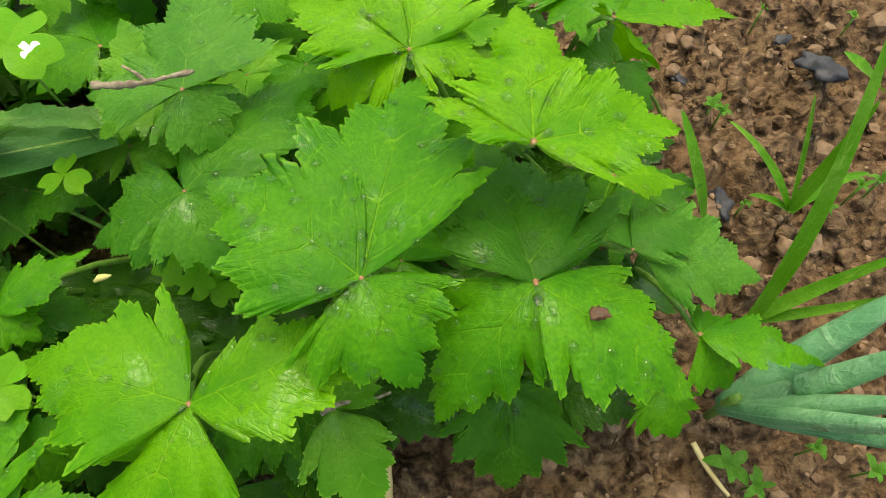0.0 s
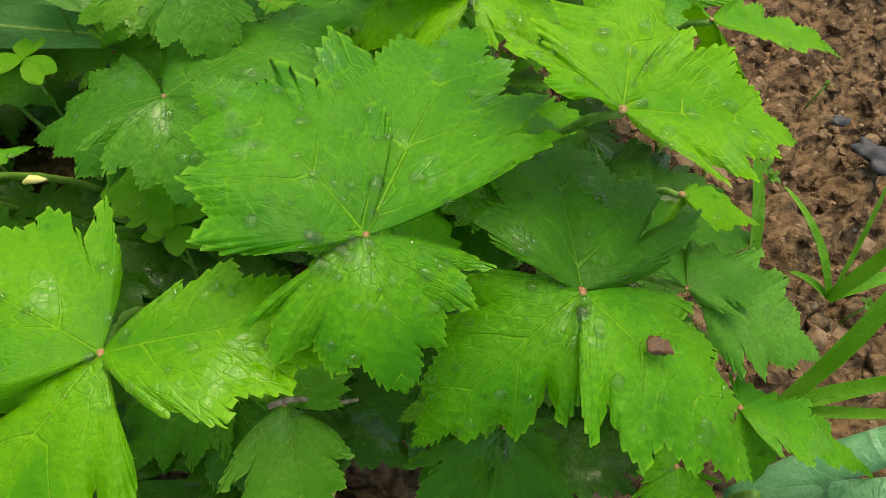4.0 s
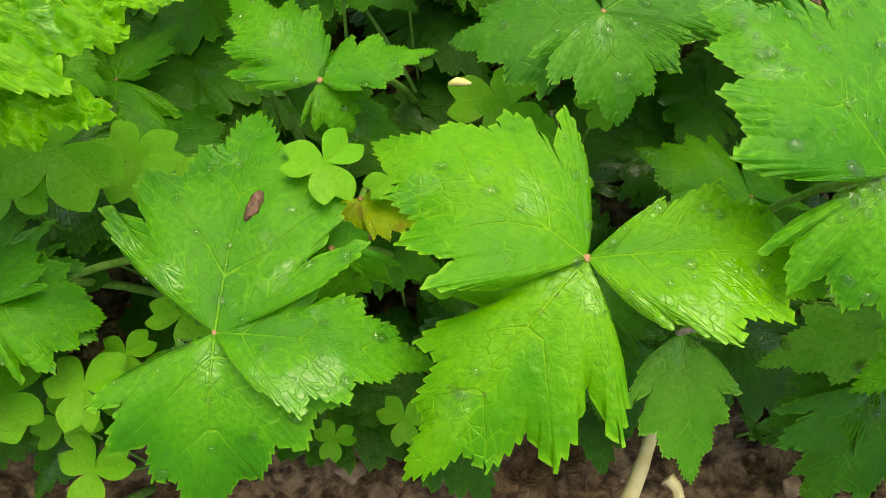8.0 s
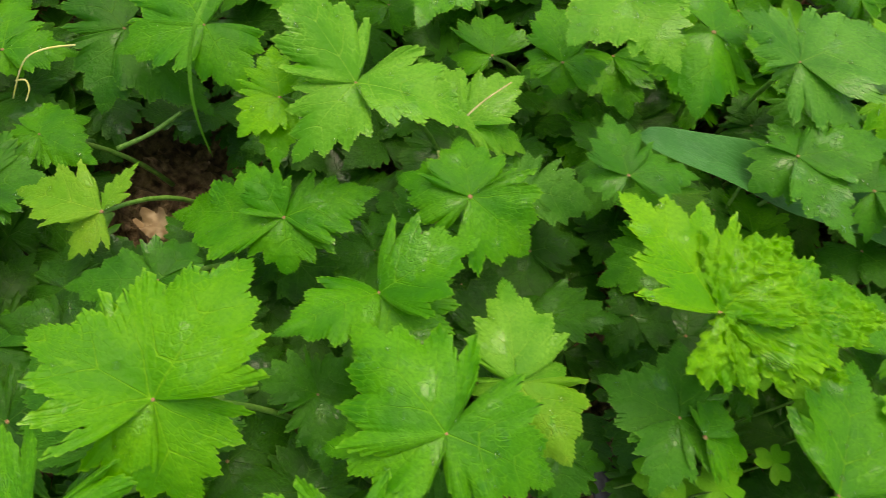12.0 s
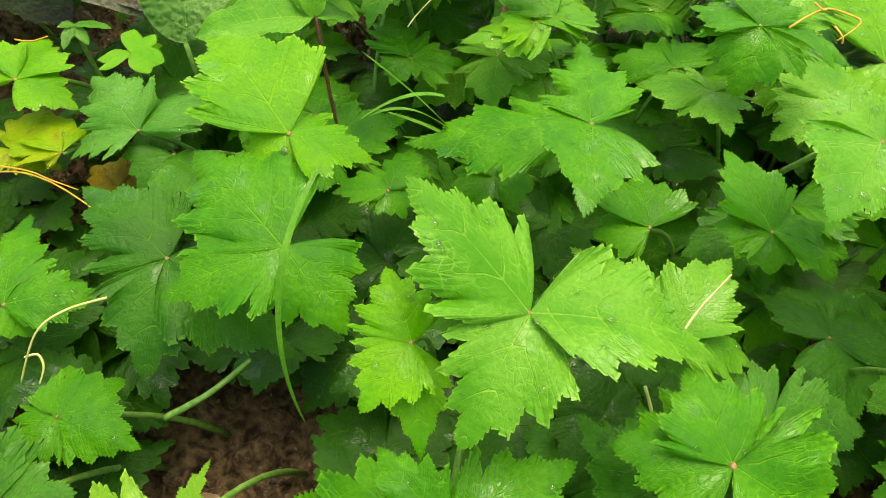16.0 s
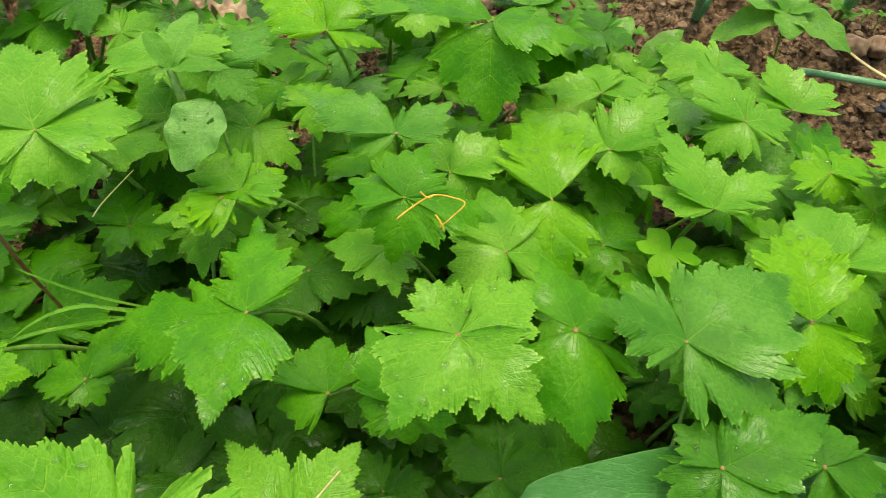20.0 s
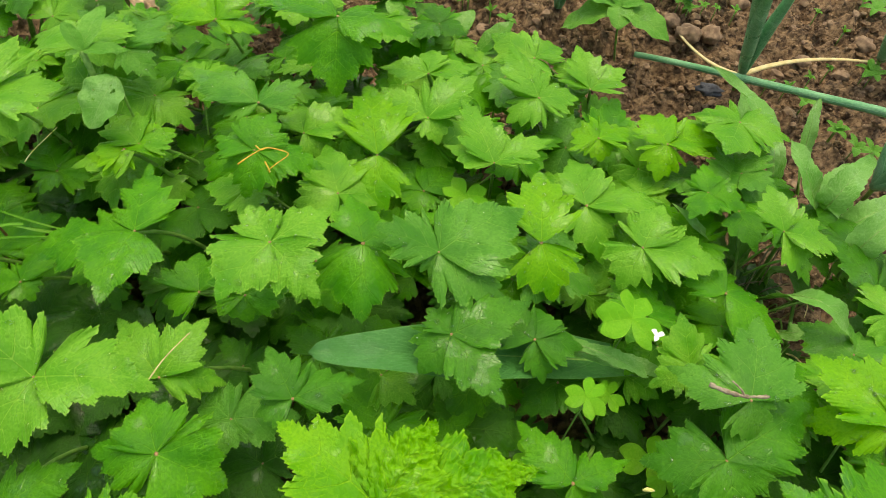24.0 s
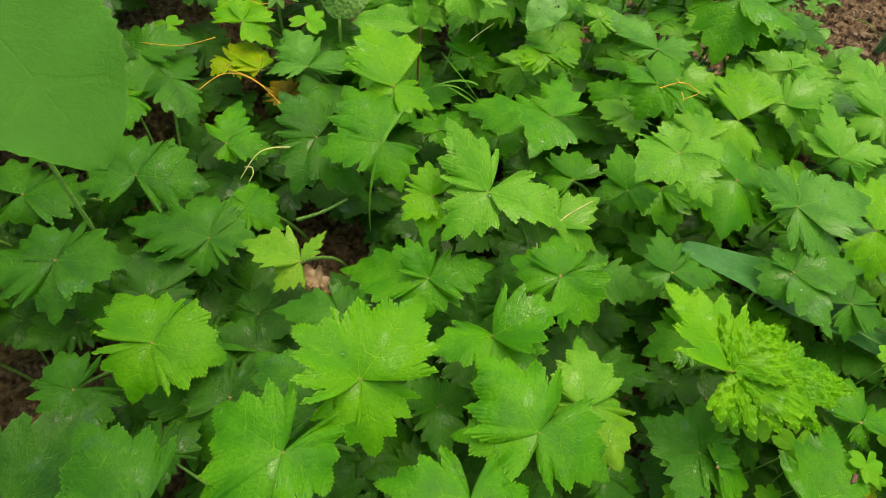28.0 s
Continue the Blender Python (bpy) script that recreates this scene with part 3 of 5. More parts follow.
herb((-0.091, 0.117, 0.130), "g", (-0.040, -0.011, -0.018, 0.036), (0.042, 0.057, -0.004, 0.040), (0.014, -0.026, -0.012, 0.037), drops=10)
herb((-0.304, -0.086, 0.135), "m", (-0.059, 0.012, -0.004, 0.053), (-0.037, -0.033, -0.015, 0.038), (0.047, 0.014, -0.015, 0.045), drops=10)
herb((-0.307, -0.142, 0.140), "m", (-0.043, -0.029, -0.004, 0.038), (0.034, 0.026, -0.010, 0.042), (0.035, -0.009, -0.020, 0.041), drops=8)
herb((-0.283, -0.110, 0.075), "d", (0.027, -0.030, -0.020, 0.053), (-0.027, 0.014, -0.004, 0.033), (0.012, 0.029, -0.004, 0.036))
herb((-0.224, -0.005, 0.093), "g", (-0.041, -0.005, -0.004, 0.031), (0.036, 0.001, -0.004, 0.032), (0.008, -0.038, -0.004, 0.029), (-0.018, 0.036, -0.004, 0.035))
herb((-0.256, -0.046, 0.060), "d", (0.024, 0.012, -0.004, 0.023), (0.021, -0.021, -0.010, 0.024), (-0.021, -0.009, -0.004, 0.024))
herb((-0.294, -0.048, 0.120), "l2", (-0.033, 0.038, -0.004, 0.035), (0.014, 0.021, -0.004, 0.033), (0.003, -0.019, -0.010, 0.028))
herb((-0.293, -0.048, 0.122), "y2", (0.038, -0.012, -0.010, 0.037))
herb((-0.215, -0.099, 0.050), "y", (-0.018, 0.008, 0.005, 0.053), (0.028, 0.010, -0.004, 0.041))
herb((-0.364, -0.054, 0.122), "m", (-0.017, -0.045, 0.018, 0.030), (0.021, 0.041, 0.020, 0.041), (0.045, -0.007, -0.004, 0.044))
herb((-0.245, 0.019, 0.150), "l", (-0.062, 0.016, 0.010, 0.047), drops=12)
herb((-0.358, 0.002, 0.138), "m", (-0.033, -0.011, -0.004, 0.038), (-0.022, 0.021, 0.005, 0.035), (0.036, 0.002, -0.015, 0.047))
herb((-0.422, -0.052, 0.118), "m", (-0.029, 0.008, 0.010, 0.021), (0.025, 0.038, 0.007, 0.029), (0.017, -0.018, -0.010, 0.036), (-0.061, -0.024, -0.037, 0.037))
herb((-0.308, 0.050, 0.150), "g", (-0.025, 0.019, 0.005, 0.026), (0.027, 0.027, -0.004, 0.023), (-0.015, -0.014, -0.004, 0.020))
herb((-0.345, 0.038, 0.110), "b", (0.033, 0.019, -0.005, 0.029), (-0.026, 0.008, -0.004, 0.028), (0.006, -0.018, -0.004, 0.027))
herb((-0.250, 0.121, 0.140), "g", (0.035, 0.037, 0.004, 0.030), (-0.009, -0.025, -0.010, 0.031), (0.042, -0.027, 0.001, 0.027), (-0.020, 0.012, -0.004, 0.021), drops=11)
herb((-0.429, 0.008, 0.152), "l2", (-0.050, 0.009, 0.024, 0.041), (0.055, 0.022, -0.004, 0.038), (0.001, -0.045, -0.010, 0.033), drops=23)
herb((-0.459, -0.012, 0.135), "l", (-0.022, 0.019, 0.004, 0.025), (-0.002, -0.027, -0.005, 0.025), (0.021, -0.028, -0.010, 0.018))
herb((-0.521, -0.001, 0.128), "m", (-0.058, 0.017, 0.005, 0.049), (-0.029, -0.037, -0.010, 0.037), (0.035, -0.011, -0.015, 0.035))
herb((-0.573, -0.017, 0.100), "d", (-0.051, 0.006, 0.010, 0.040), (0.020, -0.042, -0.015, 0.038), (0.064, -0.002, -0.020, 0.039))
herb((-0.547, 0.038, 0.138), "l", (-0.060, 0.025, 0.008, 0.049), (0.031, 0.013, -0.008, 0.028), (-0.013, -0.018, -0.012, 0.030), drops=6)
herb((-0.449, 0.108, 0.137), "m", (-0.071, -0.031, -0.022, 0.038), (-0.027, 0.051, -0.004, 0.033), (0.018, -0.052, 0.012, 0.039), drops=8)
herb((-0.356, 0.116, 0.172), "l2", (0.017, 0.038, -0.004, 0.033), (-0.007, -0.042, 0.000, 0.035), (0.040, -0.018, -0.004, 0.029), (-0.024, 0.017, 0.000, 0.024), drops=23)
herb((-0.317, 0.148, 0.152), "m", (-0.024, 0.031, 0.000, 0.027), (0.019, -0.041, -0.012, 0.048), (0.012, 0.026, -0.004, 0.022), drops=6)
herb((-0.275, 0.161, 0.152), "b", (0.035, 0.054, 0.002, 0.052), (-0.037, -0.007, 0.014, 0.033), (0.051, -0.009, -0.010, 0.035), (0.007, -0.012, -0.012, 0.020), drops=8)
herb((-0.223, 0.204, 0.136), "l", (-0.018, 0.048, 0.010, 0.040), (0.021, -0.024, -0.020, 0.039), drops=40)
herb((-0.163, 0.233, 0.129), "l2", (0.004, 0.038, 0.005, 0.032), (-0.005, -0.027, -0.015, 0.034), (0.055, 0.012, -0.005, 0.032))
herb((-0.104, 0.232, 0.115), "m", (-0.036, 0.016, -0.004, 0.027), (0.045, -0.012, -0.010, 0.032))
herb((-0.273, 0.257, 0.131), "l2", (-0.041, 0.042, 0.012, 0.028), (0.031, 0.037, 0.005, 0.025), (-0.039, 0.004, -0.004, 0.022))
herb((-0.332, 0.281, 0.126), "l2", (-0.040, 0.006, 0.008, 0.030), (0.020, 0.044, 0.015, 0.036), (0.014, -0.012, -0.010, 0.026))
herb((-0.413, 0.305, 0.168), "m", (-0.070, 0.000, -0.004, 0.034), (0.056, 0.012, -0.005, 0.037), (0.016, -0.041, -0.035, 0.052))
herb((-0.266, 0.339, 0.123), "l2", (-0.039, 0.040, 0.010, 0.035), (0.028, 0.020, -0.004, 0.030), (-0.017, -0.024, -0.010, 0.033))
herb((-0.350, 0.235, 0.124), "l", (-0.033, 0.053, 0.012, 0.043), (0.016, -0.042, -0.020, 0.041), drops=40)
herb((-0.406, 0.233, 0.122), "l2", (0.027, 0.030, 0.004, 0.030), (0.024, -0.004, -0.010, 0.026), (-0.021, 0.028, -0.004, 0.027))
herb((-0.408, 0.181, 0.155), "m", (-0.031, 0.003, -0.004, 0.025), (-0.002, 0.031, 0.006, 0.030), (0.042, 0.016, -0.010, 0.026), (0.003, -0.024, -0.020, 0.039))
herb((-0.494, 0.171, 0.130), "l2", (-0.034, -0.031, -0.008, 0.032), (0.013, 0.022, -0.004, 0.030), (-0.039, 0.018, -0.004, 0.029), drops=13)
herb((-0.434, 0.226, 0.145), "b", (-0.066, 0.012, -0.004, 0.030), (0.019, 0.030, 0.005, 0.029), (-0.028, -0.013, -0.010, 0.021))
herb((-0.511, 0.292, 0.140), "l", (-0.062, 0.020, -0.004, 0.031), (0.002, 0.045, 0.005, 0.029), (0.034, 0.008, -0.004, 0.020))
herb((-0.541, 0.228, 0.150), "b", (0.001, 0.047, -0.004, 0.029), (-0.059, 0.023, -0.004, 0.031), (0.028, -0.007, -0.010, 0.025))
herb((-0.165, 0.347, 0.112), "l", (-0.026, 0.029, -0.004, 0.035), (0.038, 0.042, -0.004, 0.038), (0.002, -0.026, -0.015, 0.031), drops=13)
herb((-0.235, 0.392, 0.100), "l2", (-0.024, 0.036, 0.010, 0.029), (0.021, 0.032, 0.005, 0.033), (-0.042, 0.024, -0.004, 0.027))
herb((-0.206, 0.148, 0.120), "g", (-0.027, 0.007, -0.004, 0.028), (-0.006, 0.025, -0.004, 0.030), (0.029, 0.011, -0.004, 0.027), (0.014, -0.018, -0.015, 0.021))
herb((-0.214, 0.327, 0.115), "l", (-0.021, 0.003, -0.004, 0.035), (0.019, 0.027, -0.004, 0.028), (0.008, -0.012, -0.010, 0.027), drops=13)
herb((-0.205, 0.262, 0.115), "l2", (0.050, 0.034, -0.004, 0.031), (-0.024, 0.044, -0.004, 0.032), (0.024, -0.031, -0.015, 0.031))
herb((-0.318, 0.245, 0.090), "m", (-0.033, 0.028, -0.004, 0.032), (0.010, 0.037, -0.004, 0.032), (0.003, -0.024, -0.004, 0.026))
herb((-0.348, 0.319, 0.130), "l2", (-0.039, -0.004, -0.004, 0.024), (0.027, 0.027, -0.004, 0.026), (-0.011, 0.035, -0.004, 0.027))
herb((-0.082, 0.280, 0.135), "l2", (-0.017, 0.031, 0.005, 0.026), (0.040, 0.009, -0.010, 0.030), (0.028, -0.019, -0.020, 0.026))
herb((-0.387, 0.039, 0.125), "l2", (0.007, 0.040, 0.008, 0.029), (-0.047, 0.023, -0.004, 0.028), (0.031, 0.016, -0.010, 0.022))
herb((-0.411, 0.103, 0.100), "m", (-0.015, 0.024, 0.004, 0.038), (-0.021, -0.013, -0.004, 0.030))
herb((-0.360, 0.159, 0.090), "m", (0.030, -0.025, -0.010, 0.040), (-0.008, -0.031, -0.004, 0.036), (0.032, 0.011, -0.004, 0.032))
herb((-0.373, 0.129, 0.100), "d", (-0.022, -0.028, -0.004, 0.024), (0.001, -0.029, -0.004, 0.026))
herb((-0.576, 0.140, 0.165), "l2", (-0.043, 0.037, 0.010, 0.055), (-0.046, -0.029, -0.005, 0.037), (0.031, 0.035, -0.005, 0.050), (0.028, -0.008, -0.015, 0.039))
herb((-0.562, 0.216, 0.155), "l2", (-0.044, -0.002, -0.004, 0.034), (0.012, 0.040, -0.004, 0.037), (0.026, -0.003, -0.010, 0.029))
herb((-0.474, 0.347, 0.130), "l2", (-0.045, 0.012, -0.004, 0.044), (0.023, 0.052, -0.004, 0.045), (0.007, -0.020, -0.004, 0.032))
herb((-0.370, 0.100, 0.130), "m", (-0.029, 0.023, 0.008, 0.030), (-0.020, -0.005, -0.004, 0.023), (0.007, -0.011, -0.010, 0.029), (0.018, 0.020, -0.004, 0.025))
herb((-0.578, -0.085, 0.070), "m", (-0.006, -0.021, -0.004, 0.025), (0.007, 0.027, -0.004, 0.029), (0.035, 0.008, -0.004, 0.025), (-0.017, 0.019, -0.004, 0.022))
herb((-0.644, 0.034, 0.090), "b", (-0.053, 0.018, -0.004, 0.033), (0.000, 0.044, -0.004, 0.039), (-0.026, -0.026, -0.010, 0.024))
herb((-0.628, 0.037, 0.080), "d", (0.000, -0.026, -0.004, 0.033), (0.040, -0.010, -0.004, 0.033))
herb((-0.722, 0.027, 0.090), "l", (0.033, 0.007, -0.008, 0.025), (-0.017, 0.034, -0.004, 0.035), (-0.040, 0.004, -0.004, 0.031))
herb((-0.707, 0.001, 0.070), "y", (-0.019, 0.034, -0.004, 0.025), (0.020, 0.009, -0.010, 0.024), (-0.003, -0.022, -0.004, 0.023))
herb((-0.628, -0.063, 0.080), "m", (-0.034, 0.040, -0.004, 0.030), (0.029, 0.028, -0.004, 0.024), (0.014, -0.003, -0.010, 0.020))
herb((-0.522, 0.067, 0.090), "m", (-0.008, 0.034, -0.004, 0.023), (-0.024, -0.012, -0.004, 0.022), (0.014, -0.006, -0.004, 0.021))
herb((-0.484, 0.100, 0.090), "m", (-0.021, 0.021, -0.004, 0.026), (0.017, 0.009, -0.004, 0.030), (-0.013, -0.021, -0.004, 0.024))
herb((-0.562, 0.150, 0.090), "m", (-0.039, 0.028, -0.004, 0.030), (0.023, 0.019, -0.004, 0.032), (0.000, -0.020, -0.004, 0.024))
herb((-0.500, 0.163, 0.130), "l", (-0.024, -0.013, -0.004, 0.024), (0.014, 0.035, -0.004, 0.029), (-0.002, -0.022, -0.004, 0.022))
herb((-0.494, -0.100, 0.105), "y2", (-0.043, -0.017, -0.004, 0.028), (-0.006, 0.029, 0.005, 0.010), (0.001, -0.026, -0.010, 0.023))
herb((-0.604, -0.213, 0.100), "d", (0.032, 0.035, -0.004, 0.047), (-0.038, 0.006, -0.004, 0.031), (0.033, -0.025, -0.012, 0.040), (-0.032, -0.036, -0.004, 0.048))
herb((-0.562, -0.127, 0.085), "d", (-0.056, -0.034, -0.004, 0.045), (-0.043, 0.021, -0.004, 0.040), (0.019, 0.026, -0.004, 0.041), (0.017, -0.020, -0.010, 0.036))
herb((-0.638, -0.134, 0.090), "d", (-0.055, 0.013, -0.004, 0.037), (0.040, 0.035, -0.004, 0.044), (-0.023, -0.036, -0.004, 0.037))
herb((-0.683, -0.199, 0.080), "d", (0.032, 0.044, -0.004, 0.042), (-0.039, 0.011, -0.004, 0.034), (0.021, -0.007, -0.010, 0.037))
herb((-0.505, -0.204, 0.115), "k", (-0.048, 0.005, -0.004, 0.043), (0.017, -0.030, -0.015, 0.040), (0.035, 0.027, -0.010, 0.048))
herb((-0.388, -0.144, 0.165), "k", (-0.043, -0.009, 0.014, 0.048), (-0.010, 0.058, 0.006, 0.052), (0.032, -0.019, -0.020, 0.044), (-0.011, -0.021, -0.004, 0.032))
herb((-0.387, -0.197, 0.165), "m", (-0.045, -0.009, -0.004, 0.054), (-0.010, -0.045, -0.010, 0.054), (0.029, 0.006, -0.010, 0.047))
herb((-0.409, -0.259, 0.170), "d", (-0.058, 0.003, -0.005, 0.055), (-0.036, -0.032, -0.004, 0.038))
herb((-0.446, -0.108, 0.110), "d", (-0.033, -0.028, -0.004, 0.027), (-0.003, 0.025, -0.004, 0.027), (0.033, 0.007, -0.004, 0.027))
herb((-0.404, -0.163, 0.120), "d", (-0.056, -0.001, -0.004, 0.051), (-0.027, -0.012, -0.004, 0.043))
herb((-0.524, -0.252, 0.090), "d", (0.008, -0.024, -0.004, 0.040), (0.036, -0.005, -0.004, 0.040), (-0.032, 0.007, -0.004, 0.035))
herb((-0.140, 0.061, 0.085), "y", (0.020, 0.000, -0.004, 0.019), (-0.002, -0.013, -0.004, 0.015))
tagged(herb((-0.245, 0.019, 0.150), "l", (0.008, 0.050, 0.004, 0.042), (0.064, 0.050, -0.002, 0.050), (0.062, 0.015, -0.008, 0.042), (0.032, -0.014, -0.014, 0.040), drops=0, crinkle=0.0027), "lime-green herb leaf crumpled into many fine curls")
herb((-0.653, 0.015, 0.060), "o", (-0.028, 0.005, -0.004, 0.026), (-0.003, 0.024, -0.004, 0.026), (0.011, -0.010, -0.004, 0.023))
herb((-0.680, 0.011, 0.075), "y", (-0.041, -0.006, -0.004, 0.023), (-0.036, 0.020, -0.004, 0.024), (-0.006, -0.008, -0.004, 0.016))

herb((-0.371, -0.001, 0.100), "g", (-0.033, 0.009, 0.005, 0.026), (-0.014, 0.028, 0.000, 0.024), (0.010, 0.022, -0.010, 0.020), drops=12)

# ---- wood sorrel ----
clover((-0.218, 0.037, 0.102), -0.26, 0.0196)
clover((-0.204, 0.046, 0.091), 0.74, 0.0149)
clover((-0.147, 0.054, 0.113), -0.84, 0.0120)
clover((-0.189, -0.016, 0.079), -1.25, 0.0126)
clover((-0.212, -0.025, 0.070), -0.43, 0.0143)
clover((-0.187, -0.035, 0.050), 2.79, 0.0117)
clover((-0.106, 0.013, 0.030), 0.79, 0.0099)
clover((-0.126, -0.001, 0.030), 0.69, 0.0078)
clover((-0.186, 0.094, 0.085), -2.08, 0.0103)
clover((-0.107, 0.111, 0.085), -2.25, 0.0128)
clover((-0.078, 0.126, 0.080), 0.71, 0.0092)
clover((-0.187, -0.003, 0.070), 3.14, 0.0090)
clover((-0.159, 0.171, 0.143), 1.67, 0.0211)
clover((-0.285, 0.239, 0.110), 2.73, 0.0175)
clover((-0.169, 0.119, 0.135), -2.91, 0.0133)
clover((-0.179, 0.044, 0.090), 0.97, 0.0158)
clover((-0.094, 0.104, 0.080), -2.90, 0.0124)
clover((-0.223, 0.023, 0.100), -2.03, 0.0112)
clover((-0.202, -0.025, 0.050), 0.00, 0.0110)
clover((-0.185, -0.009, 0.045), 1.29, 0.0146)
clover((-0.154, -0.015, 0.050), -0.79, 0.0141)
clover((-0.169, 0.049, 0.090), -2.32, 0.0191)
clover((-0.174, 0.011, 0.080), 1.37, 0.0102)
clover((-0.132, 0.068, 0.090), 1.79, 0.0092)
clover((-0.098, 0.101, 0.090), -2.78, 0.0085)
clover((-0.217, -0.065, 0.010), 1.57, 0.0060)
clover((-0.699, 0.087, 0.080), 0.72, 0.0106)
clover((-0.769, -0.019, 0.080), 1.64, 0.0150)
clover((-0.688, 0.073, 0.090), 1.98, 0.0175)
clover((-0.113, 0.131, 0.060), -0.82, 0.0191)
clover((-0.151, 0.054, 0.100), 0.38, 0.0054)
clover((-0.154, 0.142, 0.100), -2.42, 0.0106)

# ---- weeds, onions and grass round the bed ----
def sprig(name, label, category, c, group=""):
    ob = tagged(new(name), label, category, group)
    ob.location = c
    return ob


def rel(c, *pts):
    return [tuple(Vector(p) - Vector(c)) for p in pts]


def weed(c, leaves, label, material="weed", teeth=0, depth=0.0, stem=STEM, name="weed", stem_r=0.0015, crinkle=0.0, holes=()):
    """A broad-leaved weed: leaves (tip, width) round c, and its stem to the ground."""
    ob = sprig(name, label, "weed", c)
    for i, (tip, width) in enumerate(leaves):
        d = Vector(tip) - Vector(c)
        path = [(0, 0, 0), tuple(d * 0.5 + Vector((0, 0, 0.12 * d.length))), tuple(d)]
        part("leaf_blade", blade(path, width, LEAF[material], rows=90 if crinkle or holes else 48 if teeth else 24, half=20 if crinkle or holes else 4, fold=0.18, teeth=teeth, depth=depth, seed=i + int(c[0] * 999), wavy=0.03, crinkle=crinkle, holes=holes), ob)
    part("stem", tube(bend((0, 0, 0), (0.004, -0.004, -c[2] * 0.5), (0.01, 0.008, -c[2] - 0.005), 7), stem_r, 6, "stem", stem), ob)
    return ob


def lances(c, leaves, label, material="lance", teeth=11):
    """A rosette of long toothed leaves from c: (middle, tip, width)."""
    ob = sprig("sow_thistle", label, "weed", c)
    for i, (mid, tip, width) in enumerate(leaves):
        path = rel(c, c, mid, tip)
        part("leaf_blade", blade(path, width, LEAF[material], rows=54, half=4, fold=0.3, teeth=teeth, depth=0.22 if teeth else 0.0, shape="lance", seed=i, wavy=0.06 if teeth else 0.02), ob)
        part("midrib", tube([p - Vector((0, 0, 0.0006)) for p in bend(*path, n=14)], [0.0013 * (1 - 0.8 * k / 13) for k in range(14)], 6, "midrib", STEM), ob, "pale green midrib")
    return ob


def onion(c, leaves, dry=()):
    """A spring onion: hollow leaves (middle, tip, radius) from a white neck at c, and dry leaves."""
    ob = sprig("spring_onion", "blue-green spring onion with hollow leaves growing in the soil", "onion", c, "spring onions")
    for mid, tip, r in leaves:
        pts = rel(c, *bend(c, mid, tip, 14))
        part("leaf", tube(pts, [0.95 * r * (0.75 + 0.4 * min(1, k / 4)) * (1 - 0.75 * (k / 13) ** 4) for k in range(14)], 10, "leaf", LEAF["onion"], 0.75), ob)
    for mid, tip, r in dry:
        pts = rel(c, *bend(c, mid, tip, 12))
        part("dry_leaf", tube(pts, [r * (1 - 0.5 * k / 11) for k in range(12)], 6, "dry_leaf", STRAW, 0.4), ob, "withered straw-coloured leaf")
    r = min(0.0028, leaves[0][2])
    part("neck", tube([(0, 0, -0.02), (0, 0, 0.0), (0, 0, 0.012), (0, 0, 0.02)], [r * 0.7, r * 0.9, r * 0.85, r * 0.6], 10, "neck", STEM), ob)
    return ob


def grass(c, blades, label="green grass tuft growing in the soil", name="grass_tuft"):
    ob = sprig(name, label, "grass", c)
    for i, (mid, tip, width) in enumerate(blades):
        part("blade", blade(rel(c, c, mid, tip), width, LEAF["grass"], rows=26, half=2, fold=0.35, shape="grass", seed=i), ob)
    return ob


def thread(points, r, material, name, label, category):
    c = points[0]
    pts = [Vector(p) for p in points]
    fine = []
    for i in range(len(pts) - 1):
        p0, p1, p2, p3 = pts[max(i - 1, 0)], pts[i], pts[i + 1], pts[min(i + 2, len(pts) - 1)]
        for k in range(6):
            t = k / 6
            fine.append(0.5 * ((2 * p1) + (p2 - p0) * t + (2 * p0 - 5 * p1 + 4 * p2 - p3) * t * t + (3 * p1 - p0 - 3 * p2 + p3) * t ** 3))
    fine.append(pts[-1])
    me = tube([p - pts[0] for p in fine], [r * (1 - 0.4 * i / len(fine)) * (1 + (0.9 if name == "twig" else 0.15) * noise.noise(p * 420)) for i, p in enumerate(fine)], 7, name, material)
    ob = tagged(new(name, me), label, category)
    ob.location = c
    return ob


def seedling(c, size, seed, parts=5):
    rng = random.Random(seed)
    size = size * (0.7 if size < 0.0125 else 1.0)
    ob = sprig("seedling", "tiny green seedling on bare soil", "seedling", c, "seedlings on the soil")
    a0 = rng.uniform(0, 6.3)
    for k in range(parts):
        a = a0 + k * 2.4
        r = size * rng.uniform(0.6, 1.1)
        tip = (r * math.cos(a), r * math.sin(a), 0.012 + rng.uniform(-0.003, 0.006))
        part("leaf_blade", blade([(0, 0, 0.010), (tip[0] * 0.5, tip[1] * 0.5, 0.016), tip], r * 0.62, LEAF["weed"], rows=8, half=2, fold=0.1, seed=k), ob)
    part("stem", tube([(0, 0, -0.01), (0, 0, 0.004), (0, 0, 0.010)], 0.0007, 5, "stem", STEM), ob)
    return ob


